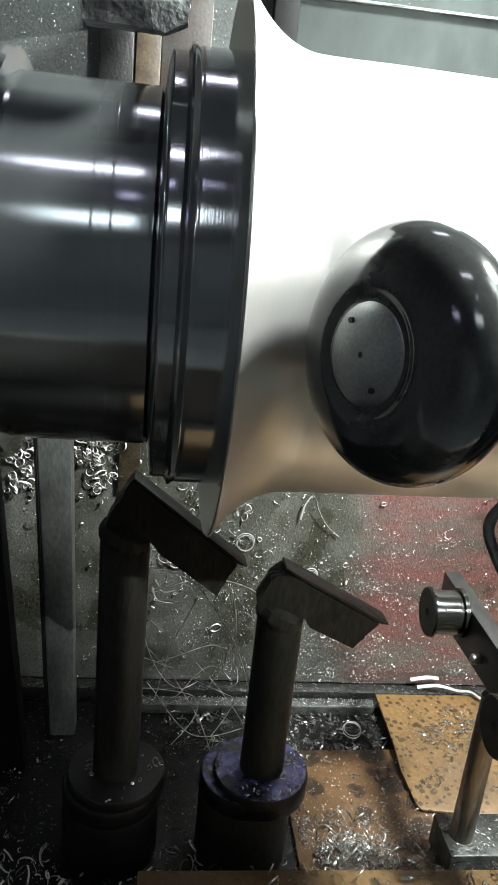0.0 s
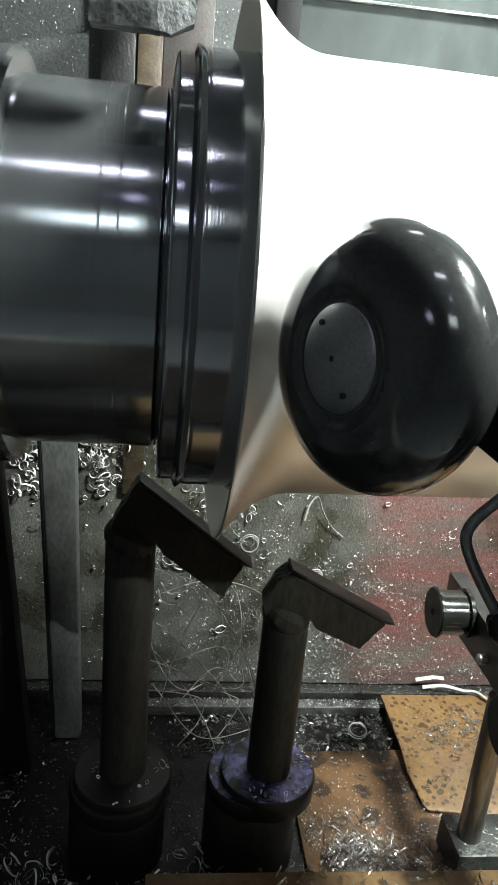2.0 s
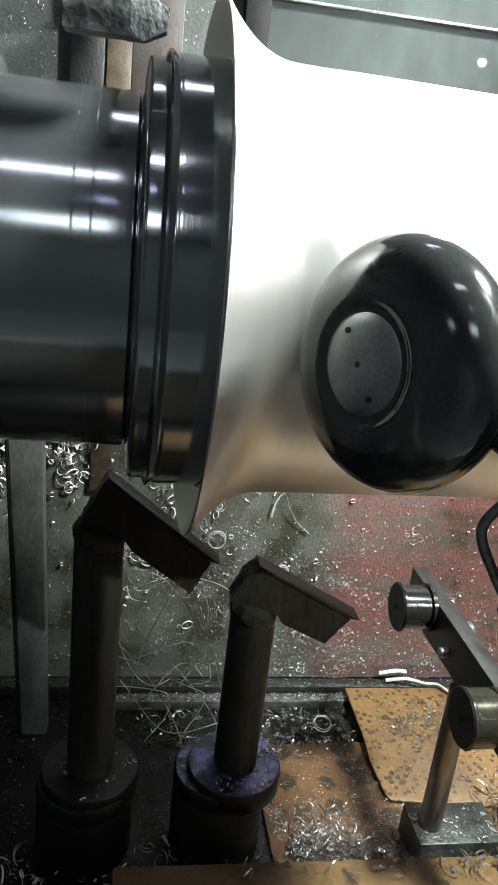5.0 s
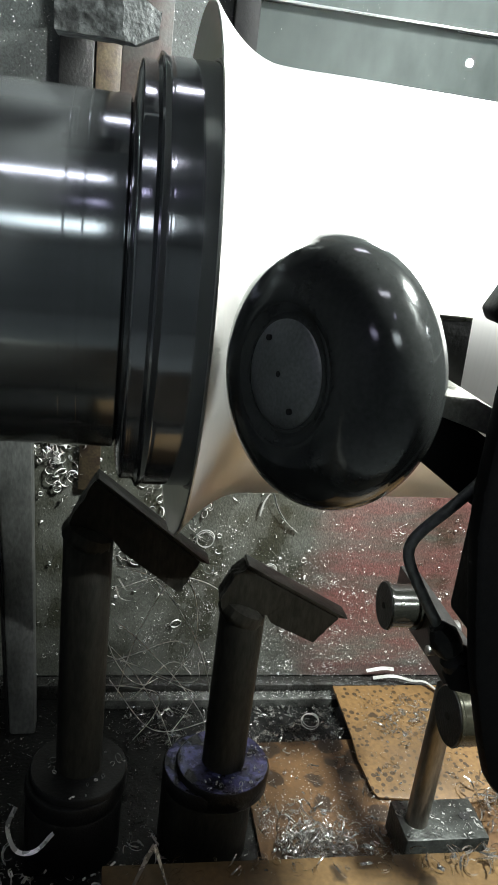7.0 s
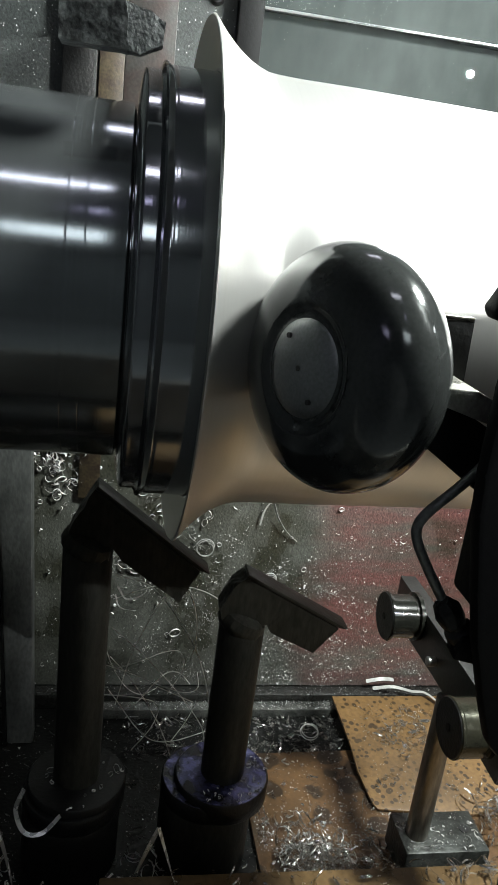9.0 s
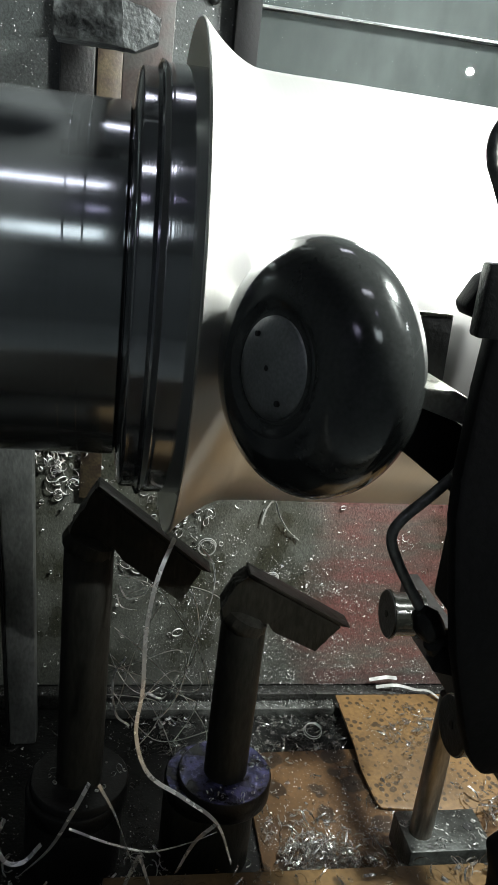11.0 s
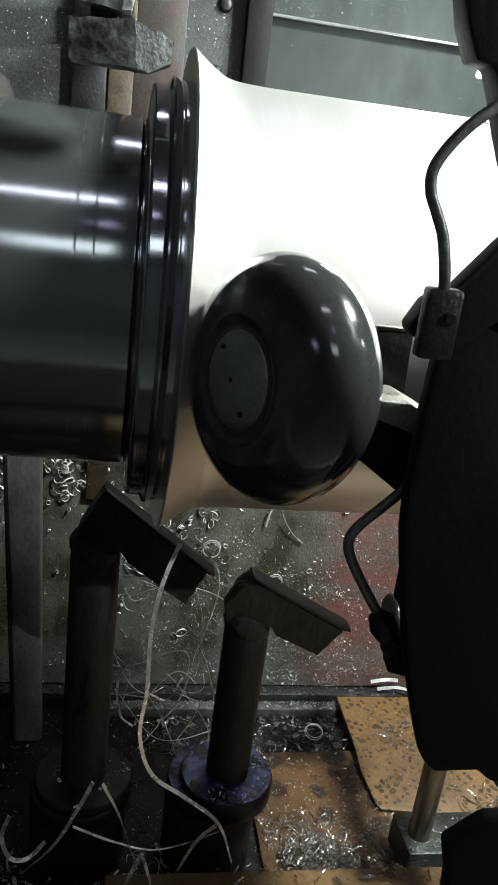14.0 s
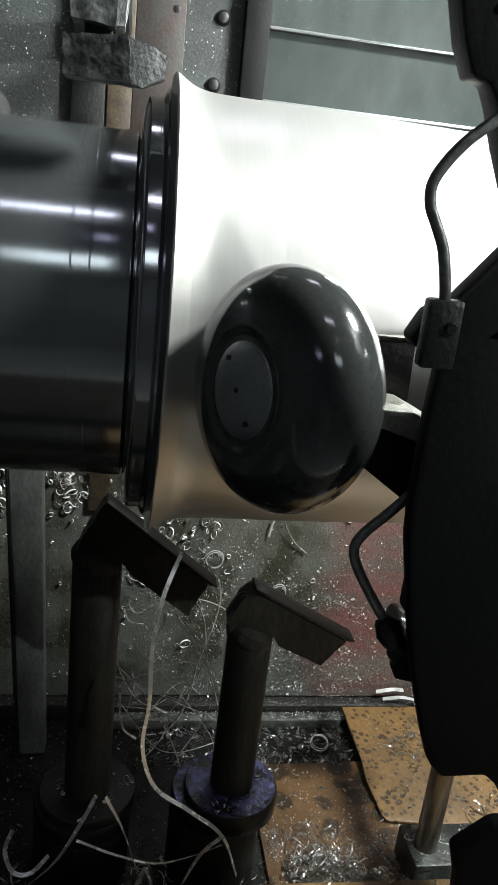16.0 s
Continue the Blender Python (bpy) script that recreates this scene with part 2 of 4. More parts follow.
def tube(points, radius, sides=10, bm=None, steps=8):
    bm = bm or bmesh.new()
    line = smooth_path(points, steps)
    up, rings = Vector((0.3, 0.2, 1)), []
    for k, q in enumerate(line):
        way = (line[min(k + 1, len(line) - 1)] - line[max(k - 1, 0)]).normalized()
        side = way.cross(up).normalized()
        up = side.cross(way)
        rings.append([bm.verts.new(q + radius * (math.cos(2 * math.pi * j / sides) * side + math.sin(2 * math.pi * j / sides) * up)) for j in range(sides)])
    for a, b in zip(rings, rings[1:]):
        for j in range(sides):
            bm.faces.new((a[j], a[(j + 1) % sides], b[(j + 1) % sides], b[j]))
    bm.faces.new(rings[0])
    bm.faces.new(rings[-1])
    return bm


def ribbon(points, width, thick=0.0004, twist=0.0, steps=8):
    """A thin flat strip along a line."""
    bm = bmesh.new()
    line, rings = smooth_path(points, steps), []
    up = Vector((0.1, -0.5, 1)).normalized()
    for k, q in enumerate(line):
        way = (line[min(k + 1, len(line) - 1)] - line[max(k - 1, 0)]).normalized()
        side = way.cross(up).normalized()
        up = side.cross(way)
        turn = twist * k / len(line)
        a = math.cos(turn) * side + math.sin(turn) * up
        b = way.cross(a)
        rings.append([bm.verts.new(q + u * width / 2 * a + v * thick / 2 * b) for u, v in ((-1, -1), (1, -1), (1, 1), (-1, 1))])
    for a, b in zip(rings, rings[1:]):
        for j in range(4):
            bm.faces.new((a[j], a[(j + 1) % 4], b[(j + 1) % 4], b[j]))
    bm.faces.new(rings[0])
    bm.faces.new(rings[-1])
    return bm


ALONG_X = Matrix.Rotation(math.pi / 2, 4, "Y")      # z of a turned part becomes x

# ---- setting ----


def setting(name, bm, mat, label, smooth=False):
    return tagged(part(name, bm, mat, None, label, smooth), kind="structure")


setting("floor", box((-0.75, 0.05, -0.03), (1.3, 1.0, 0.0)), M_TRAY, "dark oily steel chip tray of the lathe")
setting("wall_back", box((-0.75, 0.968, 0.0), (0.147, 0.99, 1.5)), M_WALL, "grey enamelled sheet metal wall of the machine housing")
setting("wall_back_low", box((0.147, 0.968, 0.0), (1.3, 0.99, 0.80)), M_WALL, "grey sheet metal housing below the guard window")
setting("splash_plate", box((-0.70, 0.960, 0.0265), (1.25, 0.966, 0.72)), M_PLATE, "oily back plate, worn red and grey-green paint")
# added below the view to keep low front light off the tray
setting("wall_front_unseen", box((-0.75, 0.17, -0.70), (1.3, 0.19, 0.465)), M_PANEL, "unseen front panel added to shade the lathe tray")
setting("ground", box((-4, -4, -0.75), (4, 4, -0.70)), M_ROOM, "workshop concrete floor")
setting("ceiling", box((-4, -4, 2.85), (4, 4, 2.95)), M_ROOM, "workshop ceiling")
setting("wall_west", box((-4.1, -4, -0.7), (-4, 4, 2.85)), M_ROOM, "plain workshop wall")
setting("wall_east", box((4, -4, -0.7), (4.1, 4, 2.85)), M_ROOM, "plain workshop wall")
setting("wall_south", box((-4, -4.1, -0.7), (4, -4, 2.85)), M_ROOM, "plain workshop wall")
setting("wall_north", box((-4, 4, -0.7), (4, 4.1, 2.85)), M_ROOM, "plain workshop wall")
# unseen ceiling lamps, placed for the streaks on the steel; the last is added fill
def glow(name, colour, strength):
    m = bpy.data.materials.new(name)
    m.use_nodes = True
    b = m.node_tree.nodes["Principled BSDF"]
    b.inputs["Emission Color"].default_value = (*colour, 1)
    b.inputs["Emission Strength"].default_value = strength
    return m


M_TUBE = glow("cool_tube_glow", (0.86, 0.86, 1.0), 8.5)
M_DIM = glow("dim_tube_glow", (0.72, 0.68, 1.0), 2.6)
M_PANEL_GLOW = glow("white_panel_glow", (0.86, 0.95, 1.0), 3.2)
M_FAR = glow("bright_lamp_glow", (0.92, 0.97, 1.0), 16.0)
for x, y, length, wide, glowing in (
        (-0.17, -0.43, 0.60, 0.10, M_TUBE), (0.02, -1.22, 0.24, 0.10, M_DIM), (-0.20, -2.45, 0.80, 0.62, M_PANEL_GLOW), (0.17, 1.42, 0.46, 0.13, M_TUBE),
        (3.75, -0.05, 0.30, 0.34, M_FAR), (3.55, -1.62, 0.30, 0.34, M_FAR), (-2.80, -2.15, 0.8, 0.4, M_DIM), (2.0, -2.9, 0.7, 0.22, M_FAR)):
    lamp = thing("ceiling_lamp", "unseen white glowing ceiling lamp in a steel tray", "lamp", pose(x, y, 2.80), "ceiling lamps")
    part("tray", box((-length / 2 - 0.03, -wide / 2 - 0.03, 0.0), (length / 2 + 0.03, wide / 2 + 0.03, 0.05), 0.005), M_BAR, lamp)
    part("tube", box((-length / 2, -wide / 2, -0.03), (length / 2, wide / 2, -0.002), 0.01), glowing, lamp)

# ledge under the splash plate
ledge = thing("tray_ledge", "wet dark steel ledge with a round bar along the tray", "ledge")
M_WET = material("wet_grey_steel", (0.13, 0.135, 0.125), 0.22, 0.4, 0.4, 60, 0.8, 420, second=(0.05, 0.052, 0.048))
M_EDGE = material("wet_black_edge", (0.016, 0.016, 0.014), 0.25, 0.2, 0.5, 70, 0.8, 420, second=(0.026, 0.026, 0.024), spots=0.6)
part("angle_bar", box((-0.7, 0.936, 0.0), (1.25, 0.9595, 0.0262), 0.003), M_EDGE, ledge, "black wet ledge full of fine chips")
part("lower_rail", box((0.0, 0.914, 0.0), (0.375, 0.9345, 0.0165), 0.002), M_WET, ledge, "bright grey lower rail")

# boards on the tray
def board(name, outline, z0, z1, mat, label):
    ob = part(name, prism(outline, z0, z1, "z", 0.001), mat, None, label)
    return tagged(ob, category="board")


def board_top(y):
    """Height of the tilted sheet, whose back edge lies on the ledge."""
    return 0.0125 + 0.085 * (y - 0.715)


leaning = board("hardboard_sheet", [(0.3640, 0.928), (0.3665, 0.825), (0.3640, 0.785), (0.3690, 0.733), (0.374, 0.722), (0.457, 0.712), (0.80, 0.690), (0.80, 0.930)], -0.0042, 0.0, M_BOARD,
                "light brown hardboard sheet with dark oil spots")
for v in leaning.data.vertices:
    v.co.z += board_top(v.co.y)
board("hardboard_sheet", [(0.205, 0.832), (0.43, 0.838), (0.80, 0.80), (0.80, 0.52), (0.205, 0.52)], 0.002, 0.0075, M_BOARD2,
      "oil-soaked brown hardboard lying on the tray")
board("wooden_plank", [(0.02, 0.592), (0.45, 0.588), (0.80, 0.585), (0.80, 0.31), (0.02, 0.31)], 0.045, 0.062, M_PLANK,
      "brown plank lying across the front of the tray")

# upright bar by the back plate
bar = thing("upright_bar", "grey steel square bar standing against the back plate", "steel bar")
part("bar", prism([(-0.131, 0.50), (-0.089, 0.50), (-0.074, 0.0), (-0.108, 0.0)], 0.865, 0.895, "y", 0.003), M_BAR, bar)
part("edge_strip", prism([(-0.1335, 0.50), (-0.131, 0.50), (-0.108, 0.0), (-0.112, 0.0)], 0.860, 0.895, "y"), M_BLACK, bar)
slope = thing("sloping_plate", "dark sloping sheet steel side of the tray", "steel plate")
part("plate", prism([(-0.26, 0.45), (-0.165, 0.45), (-0.13, 0.0), (-0.26, 0.0)], 0.80, 0.83, "y", 0.002), M_BLACK, slope)


# posts with welded deflector plates
def weld_bead(radius):
    bm = revolve([(0, -0.012), (radius * 0.94, -0.012), (radius * 1.05, -0.008), (radius * 1.08, -0.004), (radius * 1.06, 0.0), (radius * 1.0, 0.005), (radius * 0.7, 0.009), (0, 0.012)], 48)
    for v in bm.verts:
        k = 1 + 0.06 * noise.noise(v.co * 120) + 0.05 * noise.noise(v.co * 330)
        v.co = Vector((v.co.x * k, v.co.y * k, v.co.z * k))
    return bm


def tool_post(name, foot, top, radius, ring_r, ring_z, outline, plate_y, mat_ring, label, offset):
    post = thing(name, label, "tool post", group="bent tool posts")
    f, t = Vector(foot), Vector(top)
    way = t - f
    stem = part("stem", revolve([(0, 0), (radius, 0), (radius, way.length - 0.006), (radius - 0.003, way.length), (0, way.length)], 40), M_POST, post,
                m=Matrix.Translation(f) @ way.to_track_quat("Z", "Y").to_matrix().to_4x4())
    part("base", revolve([(0, 0), (ring_r * 0.95, 0), (ring_r * 0.95, ring_z - 0.034), (ring_r * 0.91, ring_z - 0.030), (0, ring_z - 0.030)], 48), M_POST if mat_ring is M_BLUE else M_DARKRING, post,
         m=Matrix.Translation((f.x + offset[0], f.y + offset[1], 0)))
    low = part("lower_ring", revolve([(0, ring_z - 0.0295), (ring_r * 0.94, ring_z - 0.0295), (ring_r * 0.96, ring_z - 0.026), (ring_r * 0.96, ring_z - 0.012), (ring_r * 0.93, ring_z - 0.009), (0, ring_z - 0.009)], 48),
               M_DARKRING, post, m=Matrix.Translation((f.x + offset[0], f.y + offset[1], 0)))
    part("marked_face", revolve([(0, ring_z - 0.0088), (ring_r * 0.925, ring_z - 0.0088), (ring_r * 0.92, ring_z - 0.0084), (0, ring_z - 0.0084)], 48), mat_ring, low)
    top = part("top_ring", revolve([(0, ring_z - 0.0290), (ring_r * 0.90, ring_z - 0.0290), (ring_r * 0.96, ring_z - 0.024), (ring_r * 0.96, ring_z - 0.003), (ring_r * 0.93, ring_z - 0.0005), (0, ring_z - 0.0005)], 48),
               M_DARKRING, post, m=Matrix.Translation((f.x, f.y, 0)))
    part("marked_face", revolve([(0, ring_z - 0.0004), (ring_r * 0.925, ring_z - 0.0004), (ring_r * 0.92, ring_z), (0, ring_z)], 48), mat_ring, top)
    cut = prism(outline, plate_y - 0.012, plate_y + 0.012, "y")
    bmesh.ops.subdivide_edges(cut, edges=list(cut.edges), cuts=9, use_grid_fill=True)
    bmesh.ops.triangulate(cut, faces=cut.faces)
    for v in cut.verts:
        k = noise.noise(v.co * 70) * 0.0016 + noise.noise(v.co * 260) * 0.0009
        v.co += Vector((k, 0.6 * k, -k))
    part("deflector_plate", cut, M_POST, post)
    a, b = Vector((outline[0][0], outline[0][1])), Vector((outline[1][0], outline[1][1]))
    n = Vector((-(b - a).y, (b - a).x)).normalized() * 0.004
    part("edge_plate", prism([a + n * 0.3, b + n * 0.3, b + n * 1.2 + (b - a).normalized() * 0.010, a + n * 1.2], plate_y - 0.0135, plate_y + 0.013, "y", 0.0008), M_POST, post)
    part("weld", weld_bead(radius), M_POST, post,
         m=Matrix.Translation(t) @ pose(0, 0, 0, 0, 22, 0))
    return post


tool_post("tool_post", (-0.010, 0.690, 0.0), (-0.012, 0.700, 0.392), 0.0255, 0.057, 0.105,
          [(-0.008, 0.455), (0.104, 0.368), (0.086, 0.330), (0.022, 0.378), (0.012, 0.392), (-0.036, 0.390), (-0.030, 0.412)], 0.700, M_DARKRING,
          "tall dark steel post with a welded slanting plate", (-0.004, -0.006))
tool_post("tool_post", (0.152, 0.676, 0.0), (0.154, 0.680, 0.318), 0.0245, 0.056, 0.12,
          [(0.150, 0.373), (0.258, 0.315), (0.234, 0.284), (0.184, 0.308), (0.178, 0.318), (0.130, 0.318), (0.127, 0.335), (0.138, 0.362)], 0.680, M_BLUE,
          "shorter dark steel post in a blue-marked ring, with a slanting plate", (-0.014, 0.004))

# roller stand
M_OLIVE = material("oily_olive_roller_steel", (0.050, 0.048, 0.032), 0.2, 0.6, 0.3, 50, 0.05, 300, second=(0.05, 0.05, 0.036))
M_GUIDE = material("oily_dark_roller_steel", (0.016, 0.017, 0.014), 0.15, 0.15, 0.3, 50, 0.02, 300, rough_vary=0.05)
M_BLOCK = material("oily_green_grey_steel", (0.055, 0.060, 0.055), 0.35, 0.3, 0.4, 45, 0.5, 300, second=(0.022, 0.024, 0.022))
M_STANDBAR = material("dull_blackened_bar", (0.050, 0.052, 0.050), 0.42, 0.4, 0.35, 30, 0.1, 300, second=(0.030, 0.031, 0.030))
stand = thing("roller_stand", "dark steel stand with two small guide rollers on a level bar", "stand")
part("block", box((0.366, 0.612, 0.0125), (0.470, 0.674, 0.055), 0.003), M_BLOCK, stand, "dark steel base block with bolt holes")
part("bolt_hole", revolve([(0, 0.0), (0.006, 0.0), (0.006, 0.0008), (0, 0.0008)], 20), M_HOLE, stand, m=Matrix.Translation((0.450, 0.645, 0.0552)))
way = Vector((0.3965, 0.654, 0.236)) - Vector((0.388, 0.641, 0.05))
part("rod", revolve([(0, 0), (0.0135, 0), (0.0135, way.length), (0, way.length)], 32), M_ROD, stand, "bright steel rod",
     m=Matrix.Translation((0.388, 0.641, 0.05)) @ way.to_track_quat("Z", "Y").to_matrix().to_4x4())
part("bar", prism([(0.833, 0.2925), (0.52, 0.2905), (0.528, 0.231), (0.679, 0.2365), (0.779, 0.2345), (0.833, 0.264)], 0.392, 0.413, "x", 0.0012), M_STANDBAR, stand, "thick dark steel bar")
part("bolt", revolve([(0, 0.010), (0.0045, 0.010), (0.006, 0.0085), (0.006, 0), (0, 0)], 12), M_BOLT, stand, m=Matrix.Translation((0.3915, 0.695, 0.256)) @ pose(0, 0, 0, 0, -90, 0))
part("shaft_nut", revolve([(0, 0.016), (0.011, 0.016), (0.012, 0.014), (0.012, 0), (0, 0)], 20), M_BOLT, stand, m=Matrix.Translation((0.4135, 0.72, 0.268)) @ pose(0, 0, 0, 0, 90, 0))
for x, y, z, r, barrel, mat in ((0.350, 0.763, 0.2745, 0.0302, 0.0268, M_GUIDE), (0.354, 0.5686, 0.2665, 0.0308, 0.0296, M_OLIVE)):
    length = 0.3915 - x
    prof = [(0, 0), (r - 0.0008, 0), (r, 0.0008), (r, 0.0030), (barrel, 0.0045), (barrel, length * 0.5),
            (barrel, length - 0.010), (barrel * 0.95, length - 0.009), (barrel * 0.95, length - 0.006), (r * 0.98, length - 0.005), (r * 0.98, length), (0, length)]
    rol = part("guide_roller", revolve(prof, 56), mat, stand, m=Matrix.Translation((x, y, z)) @ pose(0, 0, 0, 0, 90, 0))
    part("face", revolve([(0, 0.0), (r * 0.97, 0.0), (r * 0.95, -0.0012), (0, -0.0012)], 40), M_DARKRING, rol)
    part("centre_hole", revolve([(0, 0.0), (0.0042, 0.0), (0.0042, -0.0007), (0, -0.0007)], 16), M_HOLE, rol, m=Matrix.Translation((0, 0, -0.0012)))

# window, post and rails on the back wall
setting("window_1", box((0.147, 0.972, 0.80), (1.3, 0.978, 1.5)), M_GUARD, "smoky guard panel, with reflections of the room mottled into its colour")
frame_post = thing("window_post", "dark steel upright beside the guard panel", "steel upright")
part("upright", prism([(0.119, 0.72), (0.146, 0.72), (0.146, 1.5), (0.112, 1.5)], 0.945, 0.9675, "y", 0.002), M_BLACK, frame_post)
for z, h in ((0.868, 0.004), (0.948, 0.0032), (1.03, 0.003)):
    rail = tagged(part("guard_rail", box((0.148, 0.962, z), (1.3, 0.9715, z + h), 0.001), M_RAIL, None, "bright aluminium edge across the guard panel"), category="rail")
for x, z in ((0.093, 0.952), (0.039, 0.953), (0.088, 0.880), (-0.10, 0.955)):
    rivet = tagged(part("rivet", revolve([(0.0085, 0), (0.0085, 0.003), (0.006, 0.007), (0, 0.009)], 20), M_DARKRING, None,
                        "round grey bolt head on the wall", m=Matrix.Translation((x, 0.968, z)) @ pose(0, 0, 0, 90, 0, 0)), category="bolt", group="bolts on the wall")
strip = tagged(part("brown_strip", box((-0.034, 0.9535, 0.33), (-0.006, 0.9595, 1.45), 0.001), M_STRIP, None, "rusty brown strip on the grey wall"), category="strip")
M_RUST = material("rust_stained_sheet", (0.036, 0.036, 0.033), 0.5, 0.1, 0.4, 40, 0.15, 300, second=(0.034, 0.020, 0.017))
tagged(part("stained_panel", box((-0.0055, 0.9605, 0.725), (0.050, 0.9677, 1.45), 0.001), M_RUST, None, "rust-stained sheet beside the brown strip"), category="panel")
# dark box in place of the wall's shadow left of the brown strip
shade_band = tagged(part("shadow_strip", box((-0.075, 0.950, 0.725), (-0.036, 0.9675, 1.45), 0.002), M_DARKRING, None, "dark strip standing in for the shadow beside the brown strip"), category="channel")


# clamping jaws over the spindle
def rough_block(name, outline, y0, y1, mat, parent, label=""):
    bm = prism(outline, y0, y1, "y")
    bmesh.ops.subdivide_edges(bm, edges=list(bm.edges), cuts=6, use_grid_fill=True)
    bmesh.ops.triangulate(bm, faces=bm.faces)
    for v in bm.verts:
        k = noise.noise(v.co * 160) * 0.0012 + noise.noise(v.co * 420) * 0.0005
        v.co += Vector((k, k * 0.8, -k))
    return part(name, bm, mat, parent, label)


M_BARE = material("bare_grey_casting", (0.21, 0.223, 0.218), 0.6, 0.1, 0.3, 90, 0.6, 320, second=(0.10, 0.108, 0.105), spots=0.45)
lower_jaw = thing("chipped_jaw", "chipped grey cast jaw reaching out over the spindle", "jaw", group="jaws over the spindle")
rough_block("block", [(-0.040, 0.838), (-0.004, 0.8405), (-0.002, 0.8165), (-0.039, 0.8165)], 0.455, 0.474, M_BRACKET, lower_jaw)
rough_block("tip", [(-0.0045, 0.8400), (0.010, 0.837), (0.0175, 0.833), (0.0165, 0.822), (0.004, 0.8155), (-0.0025, 0.8170)], 0.456, 0.474, M_BARE, lower_jaw, "lighter bare metal tip")
upper_jaw = thing("chipped_jaw", "upper chipped grey cast jaw over the spindle", "jaw", group="jaws over the spindle")
rough_block("block", [(-0.037, 0.8475), (-0.012, 0.8445), (-0.011, 0.90), (-0.038, 0.90)], 0.46, 0.478, M_BRACKET, upper_jaw)
rough_block("tip", [(-0.0125, 0.8450), (-0.007, 0.846), (-0.0055, 0.862), (-0.007, 0.90), (-0.0115, 0.90)], 0.461, 0.478, M_BARE, upper_jaw, "lighter bare metal edge")
part("neck", box((-0.030, 0.4725, 0.832), (-0.014, 0.480, 0.92), 0.001), M_DARKRING, lower_jaw)
part_arm = tagged(part("jaw_arm", box((-0.034, 0.4785, 0.903), (-0.010, 0.968, 0.935), 0.002), M_DARKRING, None, "dark arm that carries the jaws from the wall"), category="arm")

# spindle mandrel
mandrel = thing("mandrel", "dark polished steel mandrel with a stepped collar on the lathe spindle", "mandrel", pose(0, AXIS_Y, AXIS_Z))
part("shaft", revolve([(0, -0.60), (0.1234, -0.60), (0.1234, -0.59), (0.1234, -0.0312), (0.1234, -0.0310), (0.12330, -0.0308), (0.12330, -0.0303), (0.1234, -0.0301), (0.1234, -0.0299), (0.1234, -0.0202), (0.1234, -0.0200), (0.12330, -0.0198), (0.12330, -0.0194), (0.1234, -0.0192), (0.1234, -0.0190), (0.1234, 0.0030), (0.1232, 0.0042), (0.118, 0.006), (0.118, 0.0075), (0.124, 0.009), (0, 0.009)], 160, m=ALONG_X), M_MANDREL, mandrel)
part("collar", revolve([(0, 0.0062), (0.129, 0.0062), (0.1400, 0.0080), (0.1446, 0.0095), (0.1456, 0.0106), (0.1458, 0.0116), (0.1458, 0.0120), (0.1458, 0.0188), (0.1459, 0.0194), (0.1480, 0.0205), (0.1508, 0.0215), (0.1514, 0.0228), (0.1508, 0.0242),
                        (0.1490, 0.0262), (0.1488, 0.0275), (0.1491, 0.0286), (0.1492, 0.0294), (0.1492, 0.0305), (0.1492, 0.139), (0.1492, 0.14), (0.1460, 0.30), (0.1448, 0.368), (0, 0.368)], 160, m=ALONG_X), M_COLLAR, mandrel)
part("back_flange", revolve([(0, -0.62), (0.1385, -0.62), (0.1385, -0.0905), (0.1360, -0.0875), (0.1236, -0.0860)], 128, m=ALONG_X), M_MANDREL, mandrel, "grey steel flange of the chuck")

# workpiece: cylinder, neck ring and the flared edge in segments
NECK_X, RIM_X, NECK_R, RIM_R = 0.1170, 0.0529, 0.1518, 0.1872
work = thing("workpiece", "shiny aluminium shell being spun, with a flared edge", "workpiece", pose(0, AXIS_Y, AXIS_Z))
cylinder = part("cylinder", revolve([(0.1497, 0.060), (0.1514, 0.060), (0.1518, 0.062), (0.1519, 0.064), (0.1519, 0.150), (0.15185, 0.155), (0.15172, 0.162), (0.1490, 0.30), (0.1478, 0.382), (0.1400, 0.400), (0.10, 0.410), (0, 0.410)], 192, m=ALONG_X), M_SHEET, work)
neck = part("neck_ring", revolve([(0.1514, 0.0455), (0.15195, 0.045), (0.15195, 0.036), (0.15195, 0.033), (0.15205, 0.026), (0.1523, 0.017), (0.1526, 0.010), (0.1530, 0.005), (0.1534, 0.0022), (0.15385, 0.0), (0.15450, -0.0026), (0.15545, -0.0055), (0.15660, -0.0083), (0.15800, -0.0110), (0.15690, -0.0112), (0.1515, 0.0), (0.1497, 0.03)], 192, m=ALONG_X), M_SHEET, work)
PETALS, SPANS, RINGS = 90, 3, 16


